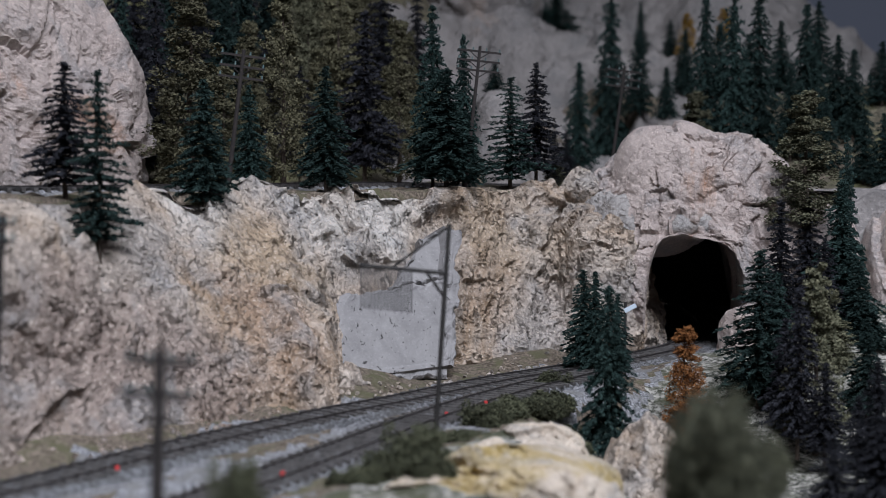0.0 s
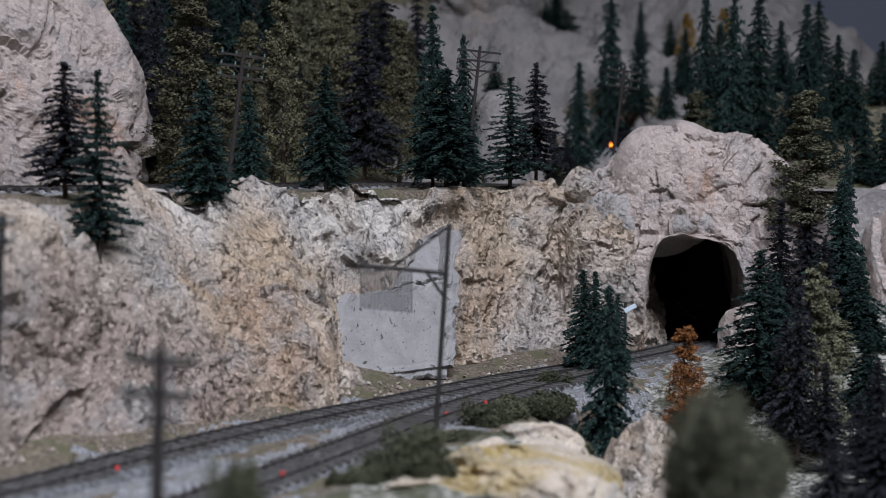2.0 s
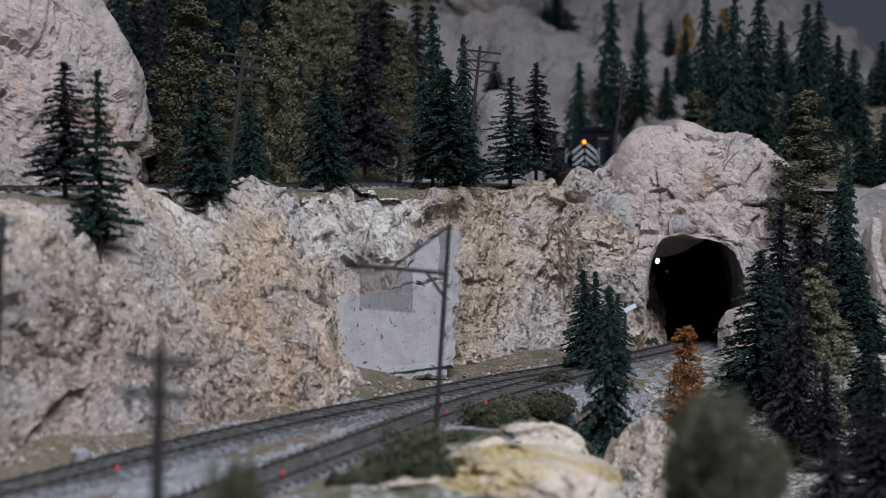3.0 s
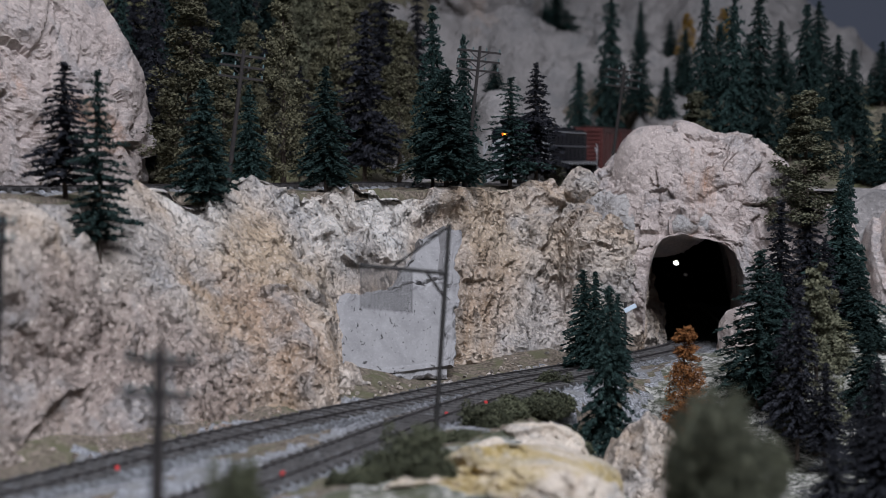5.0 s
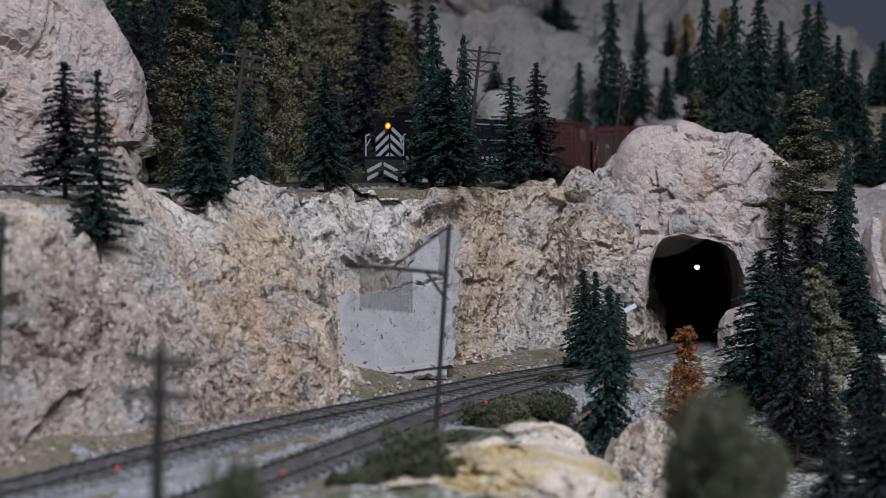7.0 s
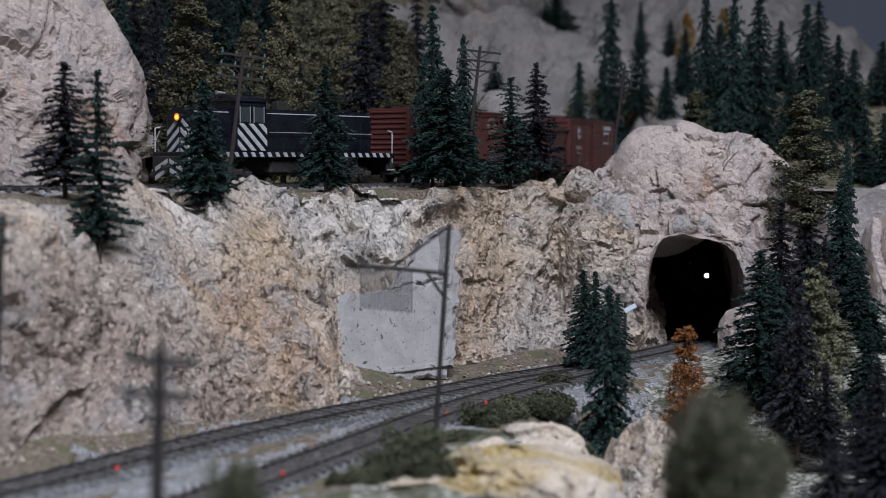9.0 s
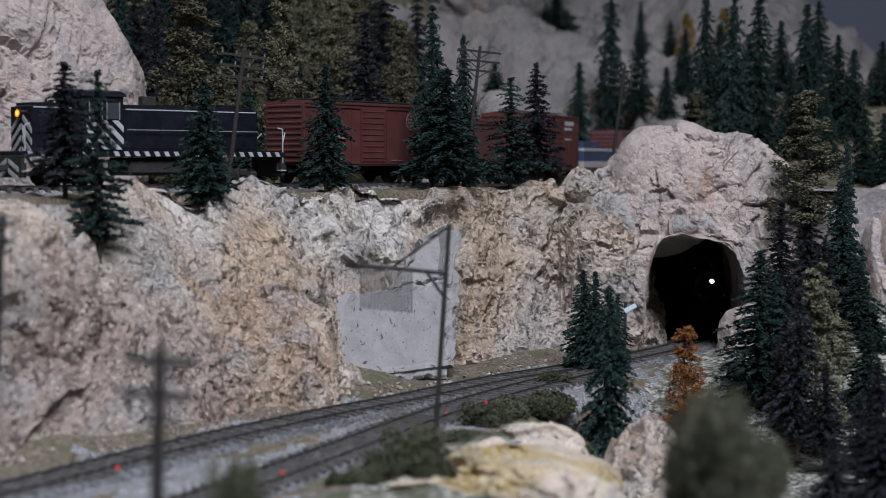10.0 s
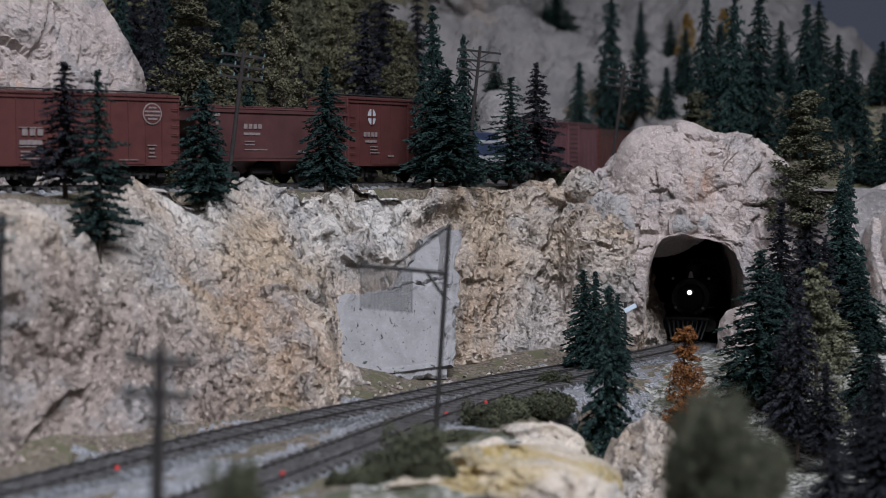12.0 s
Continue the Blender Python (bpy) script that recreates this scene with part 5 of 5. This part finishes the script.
def diesel():
    """Road switcher: short hood, cab, long hood. x runs from -0.172 (rear) to 0 (front of the short hood)."""
    d = empty("diesel_locomotive")
    tagged(d, "black diesel road switcher with white zebra stripes and handrails", "locomotive")
    hw = 0.0118
    part("frame", box(-0.080, 0, 0.0175, 0.176, 0.0325, 0.0030, 0.0004), LACQUER, d)
    part("fuel_tank", box(-0.080, 0, 0.0105, 0.040, 0.026, 0.0105, 0.0018), UNDER, d)

    def hood(name, x0, x1, top, half):
        bm = bmesh.new()
        add_box(bm, (x0 + x1) / 2, 0, (0.019 + top) / 2, x1 - x0, half * 2, top - 0.019)
        es = [e for e in bm.edges if all(vv.co.z > top - 1e-4 for vv in e.verts)]
        bmesh.ops.bevel(bm, geom=es, offset=0.0022, segments=3, affect="EDGES")
        return part(name, bm, LACQUER, d)

    hood("short_hood", -0.030, 0.0, 0.0455, hw)
    hood("long_hood", -0.150, -0.054, 0.0455, hw)
    cab = part("cab", box(-0.042, 0, 0.0345, 0.025, 0.0325, 0.031, 0.0006), LACQUER, d)
    bm = bmesh.new()
    n = 10
    prev = None
    for i in range(n + 1):
        a = math.pi * i / n
        y, z = -0.0172 * math.cos(a), 0.0495 + 0.0042 * math.sin(a)
        ring = [bm.verts.new((-0.0560, y, z)), bm.verts.new((-0.0280, y, z))]
        if prev:
            bm.faces.new((prev[0], prev[1], ring[1], ring[0]))
        prev = ring
    bm.faces.new([vv for vv in bm.verts if vv.co.x < -0.04])
    bm.faces.new([vv for vv in bm.verts if vv.co.x > -0.04])
    bmesh.ops.recalc_face_normals(bm, faces=bm.faces[:])
    part("cab_roof", bm, LACQUER, d)
    for sy in (-1, 1):
        y = sy * 0.01635
        for x in (-0.0475, -0.0365):
            w = part("window", box(x, y, 0.0415, 0.0078, 0.0004, 0.0090), GLASS, cab)
            part("window_frame", add_box(box(x - 0.0040, y, 0.0415, 0.0005, 0.0009, 0.0098), x + 0.0040, y, 0.0415, 0.0005, 0.0009, 0.0098), STEELGREY, w, "pale window frame")
        # zebra block on the cab side: bands that run from upper front to lower rear
        x0, x1, z0, z1 = -0.0540, -0.0305, 0.0200, 0.0362
        for k in range(6):
            c = z0 - 0.0185 + 0.0070 * k
            band = [(x0, c), (x1, c + 0.92 * (x1 - x0)), (x1, c + 0.92 * (x1 - x0) + 0.0036), (x0, c + 0.0036)]
            band = clip_poly(clip_poly(band, 1, z0, 1), 1, z1, -1)
            if len(band) > 2:
                part("zebra_stripe", thin_slab(band, "y", y + (0 if sy > 0 else -0.0003), 0.0003), WHITE, d)
        # walkway edge stripes
        for k in range(26):
            x = -0.164 + 0.0066 * k
            part("edge_stripe", thin_slab([(x, 0.0163), (x + 0.0030, 0.0163), (x + 0.0045, 0.0190), (x + 0.0015, 0.0190)], "y", sy * 0.01630 + (0 if sy > 0 else -0.0003), 0.0003), WHITE, d)
        for x0, x1 in ((-0.027, -0.001), (-0.149, -0.058)):
            part("hood_line", box((x0 + x1) / 2, sy * (hw + 0.0001), 0.0428, x1 - x0, 0.0004, 0.0006), WHITE, d, "thin white line along the hood")
            part("hood_handrail", rod((x0, sy * (hw + 0.0022), 0.0312), (x1, sy * (hw + 0.0022), 0.0312), 0.00028, None, 5), LACQUER if x0 > -0.04 else STEELGREY, d)
        for k in range(9):
            part("hood_door", box(-0.1445 + 0.0098 * k, sy * (hw + 0.00005), 0.0300, 0.0090, 0.0004, 0.019, 0.0002), LACQUER, d)
        # white corner handrails
        for x in (0.0062, -0.1665):
            bm = rod((x, sy * 0.0155, 0.0125), (x, sy * 0.0155, 0.0330), 0.00042, None, 6)
            add_rod(bm, (x, sy * 0.0155, 0.0330), (x + (-0.0035 if x > 0 else 0.0035), sy * 0.0150, 0.0338), 0.00042, None, 6)
            add_rod(bm, (x, sy * 0.0155, 0.0250), (x + (-0.0005 if x > 0 else -0.0045), sy * 0.0120, 0.0310), 0.00042, None, 6)
            part("corner_handrail", bm, WHITE, d, "white bent-wire corner handrail")
            part("step", box(x, sy * 0.0140, 0.0080, 0.0040, 0.0050, 0.0008), WHITE, d, "white edged step")
            part("step_side", box(x, sy * 0.0120, 0.0120, 0.0045, 0.0012, 0.0090), UNDER, d)
    # nose chevrons and headlight
    for k in range(4):
        z = 0.0400 - 0.0062 * k
        for sy in (-1, 1):
            part("chevron", thin_slab([(sy * 0.0008, z), (sy * 0.0008, z - 0.0030), (sy * 0.0115, z - 0.0030 - 0.0085), (sy * 0.0115, z - 0.0085)], "x", 0.0, 0.0003), WHITE, d)
    for k in range(2):
        z = 0.0150 - 0.0052 * k
        for sy in (-1, 1):
            part("pilot_stripe", thin_slab([(sy * 0.001, z), (sy * 0.001, z - 0.0026), (sy * 0.0125, z - 0.0076), (sy * 0.0125, z - 0.0050)], "x", 0.0086, 0.0003), WHITE, d)
    part("pilot", box(0.0070, 0, 0.0105, 0.0030, 0.031, 0.0120, 0.0004), UNDER, d)
    part("rear_pilot", box(-0.1670, 0, 0.0105, 0.0030, 0.031, 0.0120, 0.0004), UNDER, d)
    head = part("headlight", rod((0.0, 0, 0.0395), (0.0022, 0, 0.0395), 0.0027, None, 20), LACQUER, d)
    part("lens", rod((0.0020, 0, 0.0395), (0.0026, 0, 0.0395), 0.0021, None, 20), AMBER, head, "glowing amber headlight lens")
    part("bulb", rod((0.0024, 0.0004, 0.0395), (0.0029, 0.0004, 0.0395), 0.0011, None, 14), AMBER_HOT, head)
    part("horn", rod((-0.030, 0.006, 0.0545), (-0.023, 0.006, 0.0545), 0.0006, 0.0012, 8), STEELGREY, d)
    part("exhaust_stack", box(-0.080, 0, 0.0475, 0.009, 0.0055, 0.0070, 0.0005), UNDER, d)
    for k in range(2):
        part("fan", rod((-0.135 + 0.018 * k, 0, 0.0455), (-0.135 + 0.018 * k, 0, 0.0472), 0.0068, None, 20), LACQUER, d)
    for x in (-0.028, -0.132):
        bogie(d, x, 0.0135, 0.0135)
    for x in (0.0105, -0.1705):
        part("coupler", box(x, 0, 0.0098, 0.0065, 0.0028, 0.0034, 0.0005), UNDER, d)
    return d


STEELGREY = mottled("dull_grey_metal", (0.16, 0.16, 0.17), (0.24, 0.24, 0.25), 200, 0.5, 0)


# blacker than UNDER: the tunnel's shade on the engine's low front, as colour
SHADEBLACK = mottled("dead_black_shade", (0.003, 0.003, 0.003), (0.007, 0.007, 0.007), 300, 0.95, 0)


def steam_engine():
    """Black steam engine; x = 0 is the smokebox front."""
    e = empty("steam_locomotive")
    tagged(e, "black steam locomotive with a bright white headlight", "locomotive")
    boiler = part("boiler", rod((-0.115, 0, 0.0300), (0, 0, 0.0300), 0.0132, None, 32), LACQUER, e)
    for k in range(6):
        part("boiler_band", rod((-0.018 - 0.018 * k, 0, 0.030), (-0.019 - 0.018 * k, 0, 0.030), 0.0135, None, 32), LACQUER, boiler)
    part("smokebox_door", rod((0.0, 0, 0.0300), (0.0016, 0, 0.0300), 0.0100, 0.0085, 28), UNDER, e)
    part("stack", rod((-0.012, 0, 0.0425), (-0.012, 0, 0.0520), 0.0042, 0.0048, 18), UNDER, e)
    part("bell", rod((-0.001, 0, 0.0440), (-0.001, 0, 0.0485), 0.0020, 0.0008, 12), BRASS, e, "small polished bell")
    part("steam_dome", rod((-0.055, 0, 0.0410), (-0.055, 0, 0.0500), 0.0065, 0.0050, 18), LACQUER, e)
    part("sand_dome", rod((-0.034, 0, 0.0410), (-0.034, 0, 0.0485), 0.0060, 0.0048, 18), LACQUER, e)
    head = part("headlight", rod((0.0012, 0, 0.0340), (0.0050, 0, 0.0340), 0.0028, None, 18), UNDER, e)
    part("lens", rod((0.0048, 0, 0.0340), (0.0054, 0, 0.0340), 0.0013, None, 18), LAMPWHITE, head, "glowing white headlight lens")
    part("pilot_deck", box(0.006, 0, 0.0165, 0.016, 0.030, 0.0020, 0.0004), SHADEBLACK, e)
    for sy in (-1, 1):
        part("marker_lamp", rod((-0.002, sy * 0.0125, 0.0435), (0.0005, sy * 0.0125, 0.0435), 0.0009, None, 10), BRASS, e, "tiny pale marker lamp")
        part("class_lamp", rod((0.006, sy * 0.0095, 0.0235), (0.009, sy * 0.0095, 0.0235), 0.0008, None, 10), BRASS, e, "tiny pale lamp")
        part("cylinder", rod((-0.012, sy * 0.0135, 0.0120), (0.006, sy * 0.0135, 0.0120), 0.0052, None, 18), UNDER, e)
        part("running_board", box(-0.055, sy * 0.0135, 0.0235, 0.110, 0.0050, 0.0008), LACQUER, e)
        for k in range(3):
            w = part("driving_wheel", rod((-0.038 - 0.021 * k, sy * 0.0075, 0.0098), (-0.038 - 0.021 * k, sy * 0.0095, 0.0098), 0.0098, None, 24), UNDER, e)
        part("side_rod", box(-0.059, sy * 0.0108, 0.0085, 0.050, 0.0008, 0.0018), STEELGREY, e)
        part("pilot_wheel", rod((-0.008, sy * 0.0075, 0.0055), (-0.008, sy * 0.0092, 0.0055), 0.0055, None, 18), UNDER, e)
    bm = bmesh.new()
    for k in range(9):
        y = -0.0135 + 0.003375 * k
        add_rod(bm, (0.013, y, 0.0150), (0.022, y * 0.75, 0.0030), 0.0006, None, 5)
    part("cowcatcher", bm, SHADEBLACK, e)
    part("chassis", box(-0.055, 0, 0.0120, 0.120, 0.010, 0.008), UNDER, e)
    part("cab", box(-0.130, 0, 0.0340, 0.030, 0.0330, 0.0340, 0.0008), LACQUER, e)
    return e


BRASS = mottled("pale_metal", (0.55, 0.54, 0.5), (0.7, 0.69, 0.65), 200, 0.3, 0, 0.6)


def tender():
    t = empty("tender")
    tagged(t, "black steam locomotive tender", "tender")
    part("tank", box(0, 0, 0.0275, 0.080, 0.0325, 0.0270, 0.001), LACQUER, t)
    part("coal", box(0.012, 0, 0.0420, 0.045, 0.024, 0.0060, 0.002), UNDER, t)
    part("frame", box(0, 0, 0.0120, 0.084, 0.026, 0.0040), UNDER, t)
    for x in (-0.024, 0.024):
        bogie(t, x, 0.0095)
    return t


# ---- small things by the line ----
def red_marker(x, y, z):
    m = empty("track_marker", pose(x, y, z))
    tagged(m, "tiny red plastic marker beside the rail", "marker", "red trackside markers")
    part("bead", rod((0, 0, -0.002), (0, 0, 0.0018), 0.0012, 0.0008, 10), REDPLASTIC, m)


for mx, my in [(0.0224, 0.7907), (0.0017, 0.7545), (-0.0646, 0.608), (-0.1337, 0.6195)]:
    red_marker(mx, my, -0.0015)
SIG_BASE = (0.1181, 0.9850, -0.0040)
SIG_H = 0.0385


def semaphore():
    s = empty("dwarf_signal", pose(*SIG_BASE))
    tagged(s, "small black signal post with a pale tilted blade", "signal")
    part("post", rod((0, 0, -0.002), (0, 0, SIG_H), 0.0010, None, 8), UNDER, s)
    bm = bmesh.new()
    add_box(bm, 0.0035, -0.0016, 0, 0.0085, 0.0008, 0.0030, 0.0002, Matrix.Translation((0, 0, SIG_H - 0.0055)) @ Matrix.Rotation(radians(-28), 4, "Y"))
    part("blade", bm, SIGNWHITE, s, "pale blue-white signal blade")


semaphore()
rr = random.Random(5)
pebble_meshes = []
for k in range(5):
    bm = bmesh.new()
    bmesh.ops.create_icosphere(bm, subdivisions=1, radius=1.0)
    for vv in bm.verts:
        vv.co *= rr.uniform(0.6, 1.15)
        vv.co.z *= 0.7
    pebble_meshes.append(mesh_from("stone", bm, ROCK))
for k in range(170):
    s = rr.uniform(0.45, 1.05)
    x, y, a = LOWER.at(s)
    off = 0.021 + abs(rr.gauss(0, 0.010))
    px, py = x - math.sin(a) * off, y + math.cos(a) * off
    r = rr.uniform(0.0007, 0.0022)
    o = new("stone", pebble_meshes[k % 5])
    o.matrix_world = pose(px, py, land(px, py, 0.012) + r * 0.3, rr.uniform(0, 90), 0, rr.uniform(0, 360)) @ Matrix.Diagonal((r, r * rr.uniform(.7, 1.2), r, 1))
    tagged(o, "small fallen stone at the foot of the cliff", "stone", "fallen stones")

# ---- the two trains ----
TRAIN = [(diesel(), None)]
nyc, hop, santa, flat = nyc_style_car(), hopper(), santa_style_car(), flat_car()
maroon = boxcar("maroon_boxcar", "maroon steel boxcar with smooth sides and painted-in sheen", 0.1235, 0.0335, 0.0115, 0.0505, BOXPURPLE)
brown = boxcar("brown_boxcar", "dark brown steel boxcar", 0.1235, 0.0335, 0.0115, 0.0490, BOXBROWN)
CARS = [(nyc, 0.2440), (hop, 0.3760), (santa, 0.4980), (flat, 0.6300), (maroon, 0.7620), (brown, 0.8940)]
engine, coal_tender = steam_engine(), tender()

# distance of the diesel's nose along the upper line, by time
NOSE = [(0.0, 1.690), (2.0, 1.497), (2.5, 1.458), (3.2, 1.378), (5.0, 1.211), (5.5, 1.1684), (7.0, 1.0489), (7.2, 1.032), (9.0, 0.8665), (9.5, 0.8135), (10.0, 0.7662), (10.5, 0.7188), (11.0, 0.672), (11.5, 0.617), (12.0, 0.551)]
# distance of the steam engine's lamp along the lower line
LAMP = [(0, 1.388), (2.5, 1.3457), (5, 1.3034), (6, 1.2793), (7, 1.2493), (9, 1.1487), (10, 1.0882), (11, 1.0381), (12, 0.9805)]


def glide(rows, t):
    k = np.array(rows)
    m = np.gradient(k[:, 1], k[:, 0])
    i = int(np.clip(np.searchsorted(k[:, 0], t) - 1, 0, len(k) - 2))
    h = k[i + 1, 0] - k[i, 0]
    f = (t - k[i, 0]) / h
    return ((2 * f ** 3 - 3 * f ** 2 + 1) * k[i, 1] + (f ** 3 - 2 * f ** 2 + f) * h * m[i] + (-2 * f ** 3 + 3 * f ** 2) * k[i + 1, 1] + (f ** 3 - f ** 2) * h * m[i + 1])


def motions():
    times = [0.25 * k for k in range(49)]
    walk(TRAIN[0][0], [(t, UPPER.chord(glide(NOSE, t) + 0.080, 0.052) @ Matrix.Translation((0.080, 0, 0))) for t in times])
    for car, back in CARS:
        walk(car, [(t, UPPER.chord(glide(NOSE, t) + back, 0.040)) for t in times])
    walk(engine, [(t, LOWER.chord(glide(LAMP, t) + 0.060, 0.030) @ Matrix.Translation((0.055, 0, 0))) for t in times])
    walk(coal_tender, [(t, LOWER.chord(glide(LAMP, t) + 0.200, 0.024)) for t in times])

    # wheels roll with the distance covered
    fine = [0.05 * k for k in range(241)]
    start = glide(NOSE, 0.0)
    turns = [(t, (start - glide(NOSE, t)) / 0.0052) for t in fine]
    for car in (TRAIN[0][0], nyc, hop, santa):
        for wheel in [o for o in car.children_recursive if o.name.startswith("wheel")]:
            at, side = wheel.matrix_basis.to_translation(), wheel.matrix_basis.to_euler().z
            walk(wheel, [(t, Matrix.Translation(at) @ Matrix.Rotation(a, 4, "Y") @ Matrix.Rotation(side, 4, "Z")) for t, a in turns])


motions()
